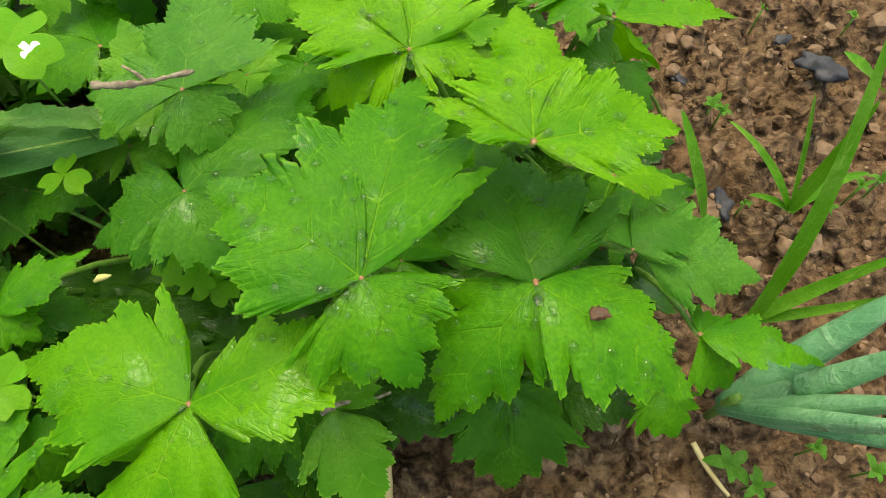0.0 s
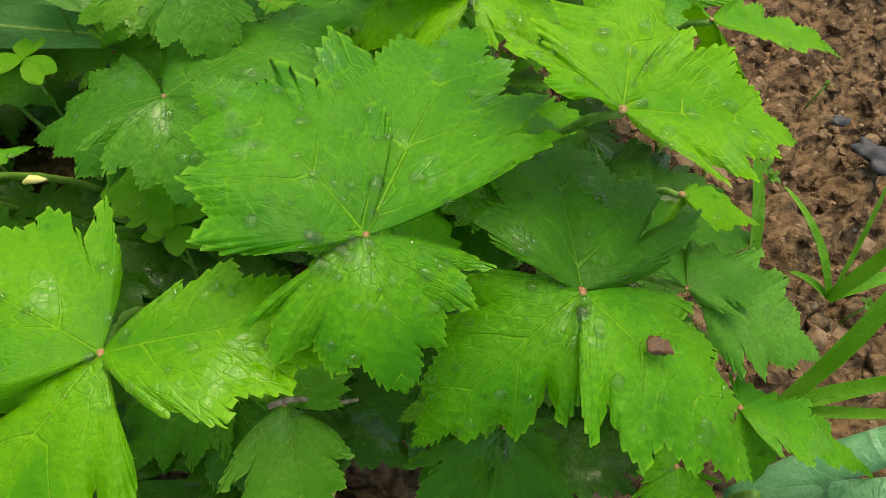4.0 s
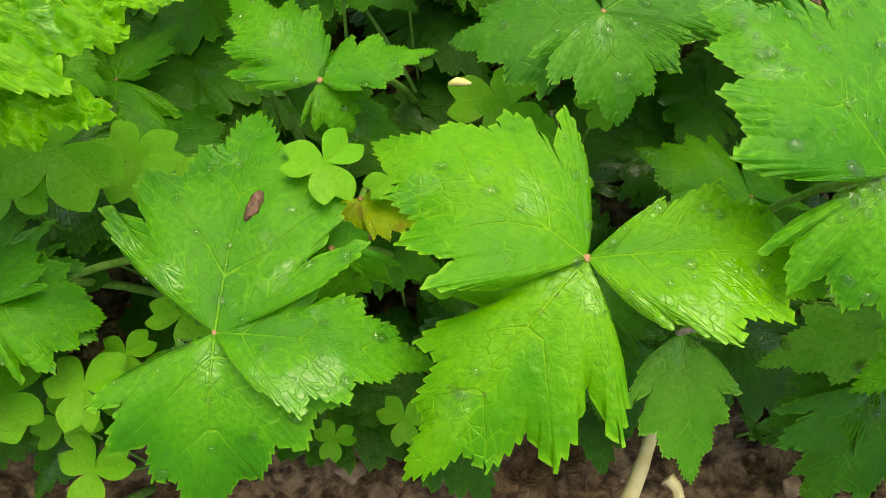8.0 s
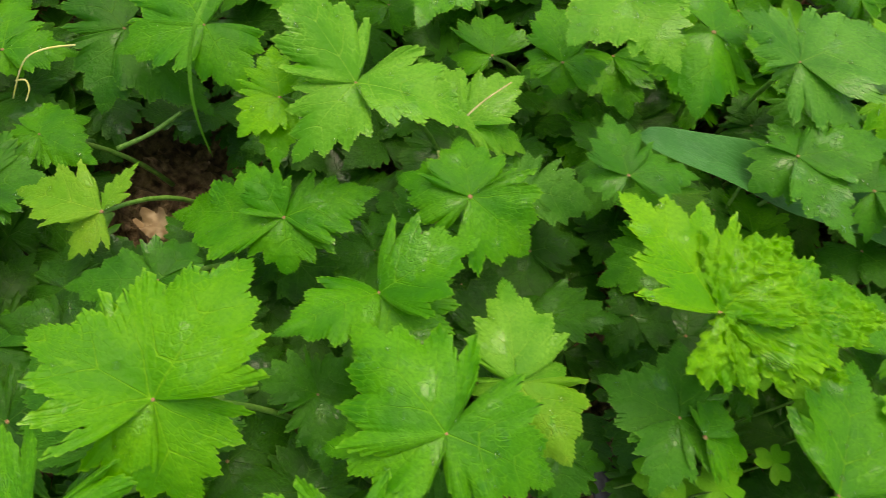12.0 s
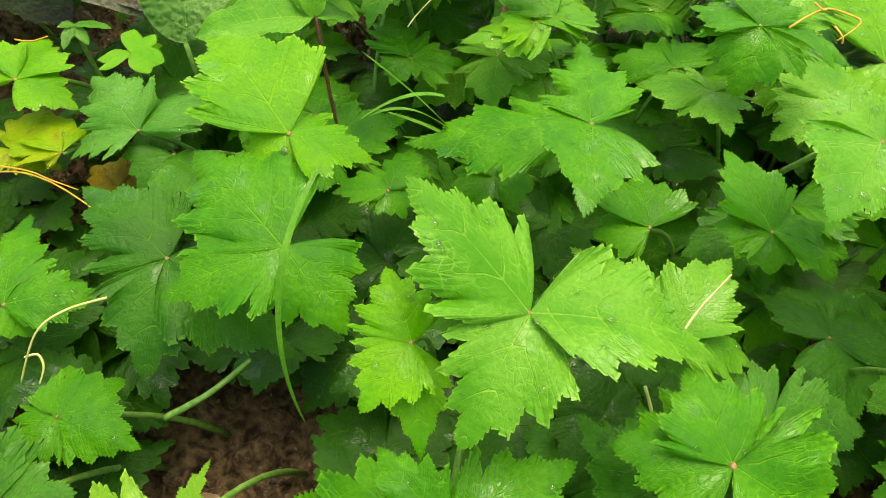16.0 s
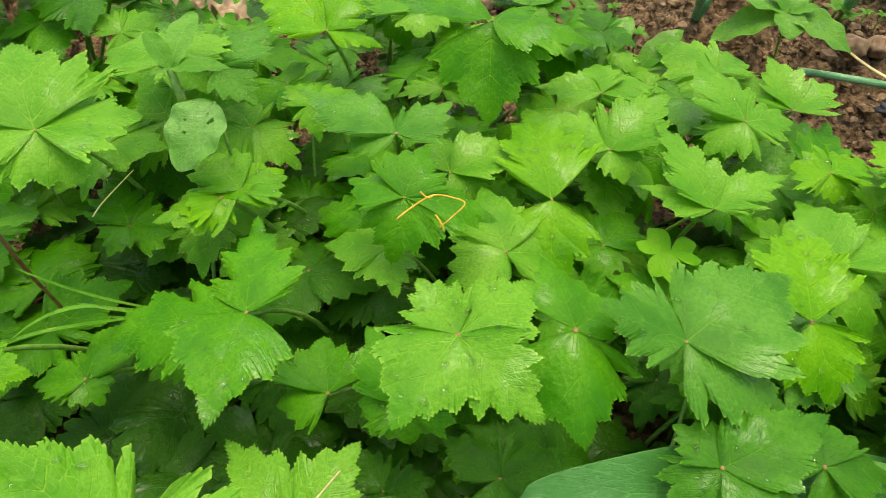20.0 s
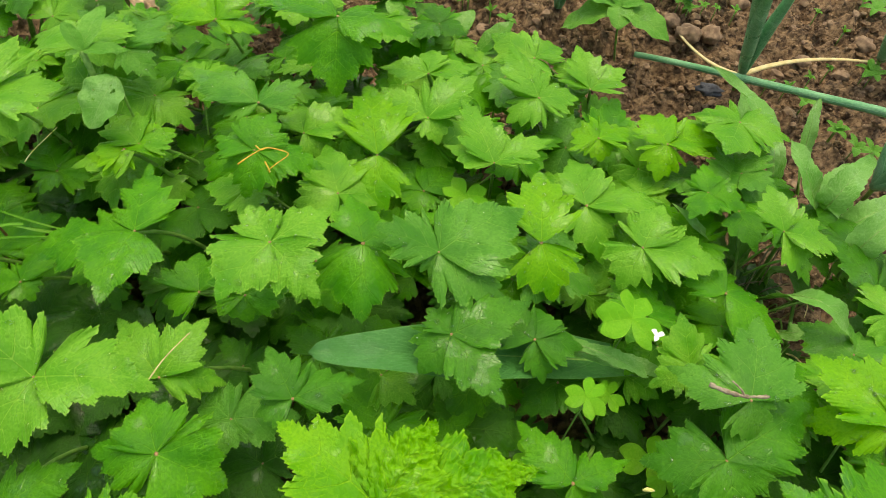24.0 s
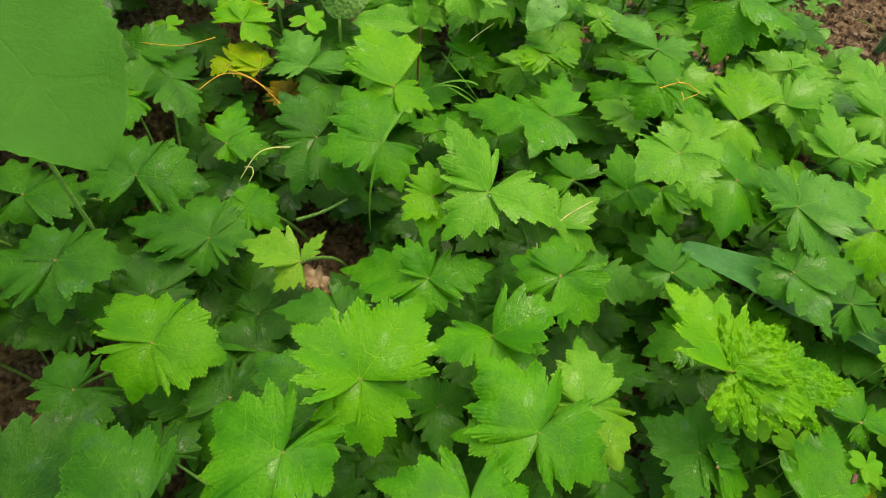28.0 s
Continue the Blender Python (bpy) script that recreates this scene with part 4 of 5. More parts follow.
# spring onion beyond the bed, its neighbour with the broken leaf, and the near one beside the bed
onion((-0.103, 0.585, 0.012), [((-0.118, 0.559, 0.080), (-0.135, 0.474, 0.200), 0.0063), ((-0.105, 0.582, 0.060), (-0.106, 0.519, 0.170), 0.0057), ((-0.117, 0.577, 0.080), (-0.153, 0.448, 0.220), 0.0051)],
      [((-0.141, 0.583, 0.010), (-0.176, 0.628, 0.008), 0.0040), ((-0.062, 0.610, 0.040), (0.029, 0.672, 0.012), 0.0040)])
onion((0.036, 0.486, 0.012), [((0.026, 0.491, 0.050), (0.023, 0.507, 0.075), 0.0073), ((0.041, 0.472, 0.060), (0.046, 0.474, 0.100), 0.0079), ((0.050, 0.465, 0.050), (0.071, 0.451, 0.080), 0.0073)])
thread([(0.024, 0.513, 0.072), (0.006, 0.529, 0.060), (-0.036, 0.544, 0.045), (-0.110, 0.556, 0.030), (-0.164, 0.561, 0.022), (-0.213, 0.561, 0.016)], 0.0048, LEAF["onion"], "onion_leaf", "broken blue-green onion leaf lying across the soil", "leaf")
onion((0.121, 0.065, 0.025), [((0.144, 0.079, 0.050), (0.174, 0.094, 0.100), 0.0068), ((0.143, 0.064, 0.060), (0.156, 0.065, 0.120), 0.0055), ((0.141, 0.057, 0.060), (0.150, 0.046, 0.120), 0.0060), ((0.145, 0.053, 0.050), (0.160, 0.034, 0.100), 0.0050), ((0.133, 0.050, 0.070), (0.141, 0.036, 0.130), 0.0050)],
      [((0.128, 0.068, 0.030), (0.144, 0.067, 0.030), 0.0018)])
onion((-0.309, 0.605, 0.005), [((-0.310, 0.556, 0.090), (-0.315, 0.508, 0.170), 0.0042), ((-0.303, 0.585, 0.040), (-0.297, 0.607, 0.060), 0.0036)])
onion((-0.178, 0.690, 0.005), [((-0.187, 0.627, 0.090), (-0.192, 0.570, 0.170), 0.0050), ((-0.178, 0.659, 0.040), (-0.167, 0.622, 0.120), 0.0044)])
onion((0.037, 0.688, 0.008), [((0.024, 0.664, 0.060), (0.004, 0.610, 0.140), 0.0080), ((0.040, 0.673, 0.050), (0.048, 0.633, 0.100), 0.0074)])
onion((-0.484, 0.582, 0.005), [((-0.471, 0.561, 0.050), (-0.449, 0.513, 0.120), 0.0044), ((-0.477, 0.549, 0.050), (-0.470, 0.521, 0.100), 0.0037)])

# grass
grass((0.179, 0.171, 0.012), [((0.171, 0.180, 0.050), (0.166, 0.195, 0.080), 0.0058), ((0.183, 0.176, 0.050), (0.187, 0.184, 0.090), 0.0087), ((0.163, 0.189, 0.040), (0.144, 0.209, 0.040), 0.0070), ((0.166, 0.176, 0.020), (0.156, 0.176, 0.020), 0.0058), ((0.194, 0.180, 0.030), (0.215, 0.183, 0.030), 0.0087)])
grass((0.142, 0.107, 0.020), [((0.144, 0.118, 0.100), (0.148, 0.166, 0.160), 0.0103), ((0.161, 0.112, 0.050), (0.185, 0.113, 0.090), 0.0087), ((0.166, 0.104, 0.040), (0.187, 0.098, 0.080), 0.0067)], "tall strap-like green leaves growing beside the bed", "strap_leaves")
grass((0.123, 0.143, 0.030), [((0.104, 0.144, 0.090), (0.096, 0.172, 0.100), 0.0100)], "broad green grass blade standing beside the bed", "grass_tuft")
grass((0.235, 0.235, 0.030), [((0.207, 0.226, 0.060), (0.207, 0.245, 0.050), 0.0123)], "folded pale green blade", "grass_tuft")
grass((-0.511, 0.131, 0.060), [((-0.498, 0.056, 0.175), (-0.520, 0.053, 0.148), 0.0034), ((-0.508, 0.088, 0.130), (-0.543, 0.082, 0.150), 0.0028), ((-0.508, 0.098, 0.110), (-0.539, 0.092, 0.110), 0.0043), ((-0.512, 0.098, 0.100), (-0.535, 0.099, 0.090), 0.0038)], "thin grass blades arching out of the bed")
grass((-0.519, 0.023, 0.150), [((-0.498, -0.041, 0.170), (-0.488, -0.040, 0.085), 0.0029)], "long thin grass blade drooping over the leaves", "grass_tuft")
grass((-0.503, 0.082, 0.145), [((-0.516, 0.074, 0.150), (-0.527, 0.057, 0.140), 0.0026)], "pale curved grass tip", "grass_tuft")
grass((-0.444, 0.572, 0.000), [((-0.433, 0.554, 0.050), (-0.436, 0.582, 0.070), 0.0056), ((-0.443, 0.556, 0.040), (-0.461, 0.564, 0.050), 0.0050), ((-0.434, 0.564, 0.030), (-0.420, 0.584, 0.040), 0.0044)])
grass((-0.520, 0.588, 0.000), [((-0.500, 0.566, 0.040), (-0.485, 0.571, 0.060), 0.0050), ((-0.520, 0.564, 0.030), (-0.529, 0.561, 0.050), 0.0050)])
grass((-0.234, 0.678, 0.000), [((-0.219, 0.644, 0.040), (-0.206, 0.675, 0.050), 0.0050), ((-0.234, 0.660, 0.040), (-0.234, 0.670, 0.060), 0.0044)])
grass((-0.732, 0.494, 0.020), [((-0.715, 0.501, 0.040), (-0.692, 0.503, 0.050), 0.0057), ((-0.737, 0.482, 0.040), (-0.724, 0.452, 0.050), 0.0050), ((-0.720, 0.494, 0.050), (-0.700, 0.492, 0.080), 0.0050)])
grass((-0.615, 0.540, 0.010), [((-0.611, 0.527, 0.040), (-0.617, 0.519, 0.050), 0.0050), ((-0.590, 0.524, 0.040), (-0.577, 0.533, 0.030), 0.0050)])

# broad-leaved weeds
weed((-0.241, 0.561, 0.065), [((-0.296, 0.585, 0.058), 0.0500), ((-0.186, 0.547, 0.052), 0.0480), ((-0.236, 0.528, 0.062), 0.0330), ((-0.249, 0.604, 0.078), 0.0400), ((-0.220, 0.567, 0.072), 0.0180), ((-0.292, 0.548, 0.030), 0.0480), ((-0.262, 0.578, 0.074), 0.0200)], "pale green broad-leaved weed standing in bare soil", stem_r=0.0012)
weed((-0.417, 0.397, 0.120), [((-0.464, 0.416, 0.130), 0.0273), ((-0.399, 0.439, 0.120), 0.0280), ((-0.392, 0.380, 0.110), 0.0196)], "greyish green broad-leaved weed behind the herb leaves")
weed((-0.359, 0.398, 0.100), [((-0.401, 0.416, 0.110), 0.0320), ((-0.352, 0.430, 0.110), 0.0229), ((-0.333, 0.400, 0.090), 0.0178)], "pale green broad-leaved weed behind the herb leaves")
weed((-0.336, 0.403, 0.090), [((-0.316, 0.431, 0.110), 0.0235), ((-0.304, 0.409, 0.100), 0.0151)], "pale green broad-leaved weed at the bed's edge")
weed((-0.513, 0.190, 0.165), [((-0.517, 0.159, 0.145), 0.0408)], "pale oval leaf eaten into small holes", "lance", stem_r=0.001, holes=((0.25, -0.35, 0.035), (0.30, -0.25, 0.025), (0.18, -0.05, 0.018), (0.55, 0.35, 0.022), (0.40, 0.5, 0.014)))
weed((-0.537, 0.193, 0.175), [((-0.555, 0.202, 0.185), 0.0133), ((-0.516, 0.210, 0.170), 0.0152), ((-0.553, 0.236, 0.175), 0.0186), ((-0.543, 0.184, 0.175), 0.0059)], "pale green top of a weed with a thick stem", stem_r=0.0022)
weed((-0.580, 0.100, 0.140), [((-0.628, 0.070, 0.128), 0.0420), ((-0.591, 0.110, 0.158), 0.0170), ((-0.574, 0.119, 0.130), 0.0235), ((-0.599, 0.106, 0.145), 0.0130)], "bright green oval-leaved weed on a reddish stem", "l2", teeth=16, depth=0.12, stem=REDSTEM, stem_r=0.0010)
weed((-0.675, 0.098, 0.085), [((-0.711, 0.155, 0.115), 0.0649)], "crinkled grey-green mustard leaf", "mustard", teeth=26, depth=0.05, name="mustard_leaf", crinkle=0.0026)
weed((-0.740, 0.123, 0.075), [((-0.765, 0.161, 0.090), 0.0348)], "crinkled grey-green mustard leaf", "mustard", teeth=20, depth=0.08, name="mustard_leaf", crinkle=0.0026)
weed((-0.705, 0.105, 0.090), [((-0.895, 0.136, 0.095), 0.0972), ((-0.787, 0.135, 0.090), 0.0517)], "purple-brown crinkled mustard leaf", "purple", teeth=9, depth=0.32, name="mustard_leaf", crinkle=0.0026)
weed((-0.858, 0.112, 0.050), [((-0.788, 0.098, 0.050), 0.0589), ((-0.878, 0.077, 0.060), 0.0645)], "purple-brown crinkled mustard leaf", "purple", teeth=14, depth=0.12, name="mustard_leaf", crinkle=0.0026)
weed((-0.731, 0.073, 0.090), [((-0.726, 0.059, 0.085), 0.0089), ((-0.718, 0.069, 0.085), 0.0082), ((-0.737, 0.067, 0.090), 0.0076), ((-0.711, 0.082, 0.090), 0.0076)], "small grey-green weed at the bed's edge")
weed((-0.615, -0.184, 0.300), [((-0.499, -0.185, 0.270), 0.1111)], "large smooth green leaf standing close above the bed", "big", teeth=16, depth=0.08, name="mustard_leaf")

# long toothed leaves
lances((-0.116, 0.199, 0.060), [((-0.221, 0.138, 0.110), (-0.316, 0.079, 0.141), 0.0560)], "broad smooth grey-green sow thistle leaf under the herb leaves", "broad", 0)
lances((-0.201, 0.160, 0.090), [((-0.171, 0.157, 0.120), (-0.121, 0.169, 0.100), 0.0192)], "wavy green sow thistle leaf")
lances((-0.200, 0.165, 0.100), [((-0.152, 0.153, 0.130), (-0.137, 0.158, 0.110), 0.0161)], "smooth green sow thistle leaf between the herb leaves")



def thistle(c, leaves, label):
    """Sow thistle: long toothed leaves, each (foot, middle, tip, width), of one plant rooted at c."""
    ob = sprig("sow_thistle", label, "weed", c)
    for i, (foot, mid, tip, width) in enumerate(leaves):
        a, m, e = rel(c, foot, mid, tip)
        knee = tuple(2 * m[k] - 0.5 * (a[k] + e[k]) for k in range(3))
        part("leaf_blade", blade([a, knee, e], width, LEAF["lance"], rows=60, half=5, fold=0.25, teeth=12, depth=0.14, shape="strap", seed=i + 7, wavy=0.07), ob)
        part("midrib", tube([p - Vector((0, 0, 0.0004)) for p in bend(a, knee, e, 14)], [0.0012 * (1 - 0.8 * k / 13) for k in range(14)], 6, "midrib", STEM), ob, "pale green midrib")
        if i % 2 == 0:
            part("stem", tube(bend((0, 0, -c[2] - 0.01), (a[0] * 0.5, a[1] * 0.5, a[2] * 0.4 - 0.01), a, 8), 0.0013, 6, "stem", STEM), ob)
    return ob


thistle((-0.074, 0.311, 0.020), [((-0.077, 0.310, 0.030), (-0.099, 0.353, 0.085), (-0.112, 0.490, 0.070), 0.0242), ((-0.074, 0.373, 0.070), (-0.097, 0.412, 0.105), (-0.146, 0.487, 0.085), 0.0196), ((-0.076, 0.371, 0.080), (-0.085, 0.384, 0.100), (-0.085, 0.432, 0.090), 0.0084), ((-0.077, 0.308, 0.050), (-0.114, 0.292, 0.090), (-0.150, 0.295, 0.110), 0.0117), ((-0.077, 0.318, 0.020), (-0.110, 0.323, 0.070), (-0.126, 0.348, 0.080), 0.0233), ((-0.101, 0.334, 0.090), (-0.121, 0.319, 0.110), (-0.136, 0.319, 0.110), 0.0164)], "upright green sow thistle leaves with drops along the rib")
thistle((-0.010, 0.340, 0.020), [((-0.028, 0.354, 0.060), (-0.060, 0.356, 0.110), (-0.081, 0.384, 0.120), 0.0230), ((-0.036, 0.364, 0.060), (-0.039, 0.357, 0.110), (-0.017, 0.407, 0.110), 0.0260), ((-0.027, 0.364, 0.050), (-0.029, 0.396, 0.070), (-0.012, 0.436, 0.070), 0.0263), ((-0.026, 0.344, 0.070), (-0.016, 0.351, 0.100), (0.015, 0.388, 0.100), 0.0253), ((-0.017, 0.315, 0.070), (-0.019, 0.317, 0.120), (0.013, 0.362, 0.120), 0.0257), ((-0.002, 0.322, 0.050), (0.002, 0.311, 0.090), (0.041, 0.357, 0.090), 0.0289), ((-0.018, 0.309, 0.050), (-0.012, 0.298, 0.080), (0.031, 0.299, 0.080), 0.0253), ((-0.038, 0.427, 0.030), (-0.055, 0.437, 0.080), (-0.057, 0.467, 0.100), 0.0145), ((-0.055, 0.319, 0.030), (-0.047, 0.314, 0.060), (-0.031, 0.287, 0.060), 0.0205), ((-0.030, 0.342, 0.040), (-0.026, 0.334, 0.070), (-0.011, 0.347, 0.080), 0.0229)], "rosette of pale blue-green sow thistle leaves at the bed's edge")
thistle((-0.021, 0.286, 0.020), [((-0.071, 0.265, 0.080), (-0.050, 0.239, 0.130), (-0.018, 0.234, 0.100), 0.0184), ((0.006, 0.271, 0.040), (-0.002, 0.271, 0.080), (0.025, 0.288, 0.090), 0.0207), ((-0.013, 0.260, 0.040), (-0.011, 0.251, 0.070), (0.015, 0.259, 0.080), 0.0184), ((-0.048, 0.276, 0.040), (-0.047, 0.252, 0.070), (-0.026, 0.268, 0.070), 0.0172)], "arched pale green sow thistle leaves")
thread([(-0.086, 0.294, 0.030), (-0.075, 0.298, 0.046), (-0.061, 0.305, 0.050)], 0.0007, TWIG, "dry_straw", "thin brown dry stem among sow thistle leaves", "stem")
thread([(-0.067, 0.296, 0.020), (-0.072, 0.300, 0.061), (-0.073, 0.305, 0.090)], 0.0008, TWIG, "dry_straw", "thin brown dry stem among sow thistle leaves", "stem")
thread([(-0.063, 0.302, 0.020), (-0.054, 0.306, 0.041), (-0.041, 0.312, 0.050)], 0.0007, TWIG, "dry_straw", "thin brown dry stem among sow thistle leaves", "stem")
thread([(-0.062, 0.297, 0.030), (-0.049, 0.300, 0.046), (-0.033, 0.304, 0.050)], 0.0006, TWIG, "dry_straw", "thin brown dry stem among sow thistle leaves", "stem")
thread([(-0.087, 0.292, 0.070), (-0.080, 0.294, 0.096), (-0.071, 0.297, 0.110)], 0.0011, STEM, "herb_shoot", "pale green leaf stalk among sow thistle leaves", "stem")
thread([(-0.082, 0.288, 0.070), (-0.072, 0.286, 0.096), (-0.058, 0.286, 0.110)], 0.0011, STEM, "herb_shoot", "pale green leaf stalk among sow thistle leaves", "stem")
thread([(-0.025, 0.297, 0.050), (-0.017, 0.299, 0.061), (-0.003, 0.304, 0.060)], 0.0009, TWIG, "dry_straw", "thin brown dry stem among sow thistle leaves", "stem")
thread([(-0.057, 0.309, 0.020), (-0.059, 0.320, 0.056), (-0.058, 0.332, 0.080)], 0.0007, TWIG, "dry_straw", "thin brown dry stem among sow thistle leaves", "stem")


def foot_stems():
    """Thin dry and green stems that lean out from the foot of the sow thistles."""
    rng = random.Random(31)
    for k in range(16):
        x, y = rng.uniform(-0.090, -0.030), rng.uniform(0.262, 0.310)
        a, reach = rng.uniform(-2.6, 0.3), rng.uniform(0.020, 0.050)
        tip = (x + reach * math.cos(a), y + reach * math.sin(a), rng.uniform(0.02, 0.07))
        mid = ((x + tip[0]) / 2, (y + tip[1]) / 2, tip[2] * 0.5 + rng.uniform(0.012, 0.030))
        thread([(x, y, 0.004), mid, tip], rng.uniform(0.0006, 0.0011), (TWIG, STRAW, STEM)[k % 3], "dry_straw", ("thin brown dry stem among sow thistle leaves", "thin straw-coloured stem among sow thistle leaves", "thin green stem among sow thistle leaves")[k % 3], "stem")


foot_stems()


def tuft(c, blades, tall, width, seed, label="green grass growing thickly at the bed's end"):
    """A tuft of random blades round c."""
    rng = random.Random(seed)
    leaves = []
    for _ in range(blades):
        a, reach = rng.uniform(0, 6.28), rng.uniform(0.3, 1.0) * tall
        d = (math.cos(a) * reach, math.sin(a) * reach * 0.7)
        top = c[2] + tall * rng.uniform(0.5, 1.0)
        leaves.append(((c[0] + d[0] * 0.35, c[1] + d[1] * 0.35, top), (c[0] + d[0], c[1] + d[1], top * rng.uniform(0.7, 1.0)), width * rng.uniform(0.7, 1.2)))
    return grass(c, leaves, label)


for k, p in enumerate([(-0.846, 0.453, 0.010), (-0.848, 0.485, 0.010), (-0.798, 0.458, 0.010), (-0.793, 0.492, 0.010), (-0.756, 0.482, 0.010), (-0.836, 0.500, 0.010), (-0.750, 0.517, 0.010), (-0.709, 0.498, 0.010), (-0.826, 0.409, 0.010), (-0.757, 0.451, 0.010), (-0.669, 0.480, 0.010), (-0.671, 0.531, 0.010), (-0.896, 0.527, 0.010), (-0.832, 0.536, 0.010), (-0.768, 0.568, 0.010), (-0.657, 0.558, 0.010), (-0.879, 0.486, 0.010)]):
    tuft(p, 9, 0.065, 0.0040, k)
for k, p in enumerate([(-0.520, 0.579, 0.000), (-0.504, 0.576, 0.000), (-0.479, 0.597, -0.000), (-0.456, 0.592, -0.000), (-0.437, 0.584, 0.000), (-0.573, 0.556, 0.000), (-0.310, 0.626, 0.000), (-0.213, 0.689, 0.000), (-0.202, 0.721, 0.000)]):
    tuft(p, 4, 0.07, 0.0034, k + 50, "slim upright green blades growing in the soil")

# twining threads, straw, twig, petals and marks
thread([(-0.398, 0.153, 0.176), (-0.394, 0.162, 0.177), (-0.389, 0.169, 0.178), (-0.382, 0.172, 0.177), (-0.376, 0.172, 0.176), (-0.378, 0.162, 0.177), (-0.381, 0.157, 0.175)], 0.00045, TENDRIL, "dodder_stem", "orange-yellow dodder stem curling on a leaf", "tendril")
thread([(-0.394, 0.167, 0.180), (-0.390, 0.166, 0.179), (-0.389, 0.169, 0.178)], 0.00045, TENDRIL, "dodder_stem", "orange-yellow dodder stem curling on a leaf", "tendril")
thread([(-0.384, 0.160, 0.178), (-0.380, 0.157, 0.177), (-0.379, 0.156, 0.175)], 0.00042, TENDRIL, "dodder_stem", "orange-yellow dodder stem curling on a leaf", "tendril")
thread([(-0.683, -0.017, 0.090), (-0.662, -0.013, 0.095), (-0.647, -0.012, 0.097), (-0.635, -0.009, 0.095)], 0.00042, TENDRIL, "dodder_stem", "orange dodder stem lying across yellowed leaves", "tendril")
thread([(-0.712, 0.033, 0.115), (-0.702, 0.035, 0.117), (-0.701, 0.043, 0.115)], 0.00042, TENDRIL, "dodder_stem", "pale dodder stem on a lime-green leaf", "tendril")
thread([(-0.742, -0.057, 0.100), (-0.709, -0.040, 0.110), (-0.710, -0.008, 0.100)], 0.00042, TENDRIL, "dodder_stem", "pale dodder stem across the leaves", "tendril")
thread([(-0.679, -0.050, 0.090), (-0.671, -0.027, 0.100), (-0.644, -0.014, 0.100), (-0.586, -0.015, 0.090)], 0.0005, TENDRIL, "dodder_stem", "orange dodder stem across yellowed leaves", "tendril")
thread([(-0.566, -0.047, 0.118), (-0.573, -0.059, 0.120), (-0.576, -0.070, 0.118), (-0.579, -0.084, 0.100)], 0.0005, BUD, "dodder_stem", "pale yellow dodder stem looping down", "tendril")
thread([(-0.582, -0.077, 0.105), (-0.578, -0.074, 0.106), (-0.574, -0.076, 0.104), (-0.573, -0.081, 0.100)], 0.0005, BUD, "dodder_stem", "pale yellow dodder stem in a small loop", "tendril")
thread([(-0.388, 0.019, 0.125), (-0.381, 0.013, 0.118), (-0.379, 0.005, 0.114), (-0.383, -0.001, 0.112)], 0.0006, BUD, "dodder_stem", "pale yellow dodder stem hanging down", "tendril")
thread([(-0.386, 0.029, 0.135), (-0.384, 0.045, 0.139), (-0.379, 0.063, 0.142)], 0.0005, STRAW, "straw", "dry pale straw lying on a leaf", "straw")
thread([(-0.549, 0.127, 0.130), (-0.549, 0.136, 0.132), (-0.551, 0.160, 0.130)], 0.0004, BUD, "dry_straw", "thin pale dry stem", "stem")
thread([(-0.027, 0.008, 0.035), (-0.026, 0.023, 0.040), (-0.026, 0.038, 0.045)], 0.0031, STRAW, "straw", "thick pale straw stalk standing in the soil", "straw")
thread([(-0.013, 0.025, 0.030), (-0.009, 0.022, 0.030), (-0.007, 0.016, 0.030)], 0.0027, STRAW, "straw", "short pale straw stalk in the soil", "straw")
thread([(-0.044, 0.047, 0.100), (-0.038, 0.051, 0.098), (-0.029, 0.054, 0.090), (-0.022, 0.058, 0.085)], 0.0009, TWIG, "dry_straw", "thin brown dry stem", "stem")
thread([(-0.115, 0.141, 0.157), (-0.107, 0.140, 0.158), (-0.098, 0.141, 0.158), (-0.091, 0.144, 0.157), (-0.084, 0.148, 0.155)], 0.0012, TWIG, "twig", "grey-brown bark twig lying on a leaf", "twig")
thread([(-0.097, 0.141, 0.158), (-0.100, 0.143, 0.160), (-0.105, 0.146, 0.160)], 0.0007, TWIG, "twig", "grey-brown bark twig lying on a leaf", "twig")
thread([(0.111, 0.052, 0.010), (0.116, 0.040, 0.010), (0.124, 0.029, 0.008)], 0.0015, STRAW, "straw", "thin pale straw on the soil", "straw")
thread([(-0.253, 0.411, 0.090), (-0.255, 0.375, 0.090), (-0.246, 0.389, 0.050)], 0.0012, STEM, "herb_shoot", "pale green upright shoot without leaves", "plant")
thread([(-0.547, -0.062, 0.060), (-0.534, -0.046, 0.070), (-0.525, -0.029, 0.080)], 0.0016, STEM, "herb_shoot", "pale green bare shoot leaning over bare soil", "plant")
thread([(-0.773, 0.500, 0.010), (-0.738, 0.491, 0.010), (-0.707, 0.478, 0.010)], 0.0018, STRAW, "straw", "pale dry straw on the ground", "straw")
for k, (p, w) in enumerate([((-0.618, 0.291, 0.130), 0.016), ((-0.580, 0.289, 0.130), 0.012), ((-0.509, -0.081, 0.030), 0.012)]):
    ob = tagged(new("dead_leaf", blade([(-w, 0, 0), (0, 0.004, 0.008), (w, 0.006, -0.004)], w * 1.7, DEAD, rows=40, half=8, fold=0.5, teeth=4, depth=0.12, seed=k, wavy=0.22, crinkle=0.005)), "curled dry brown leaf", "leaf")
    ob.location = p


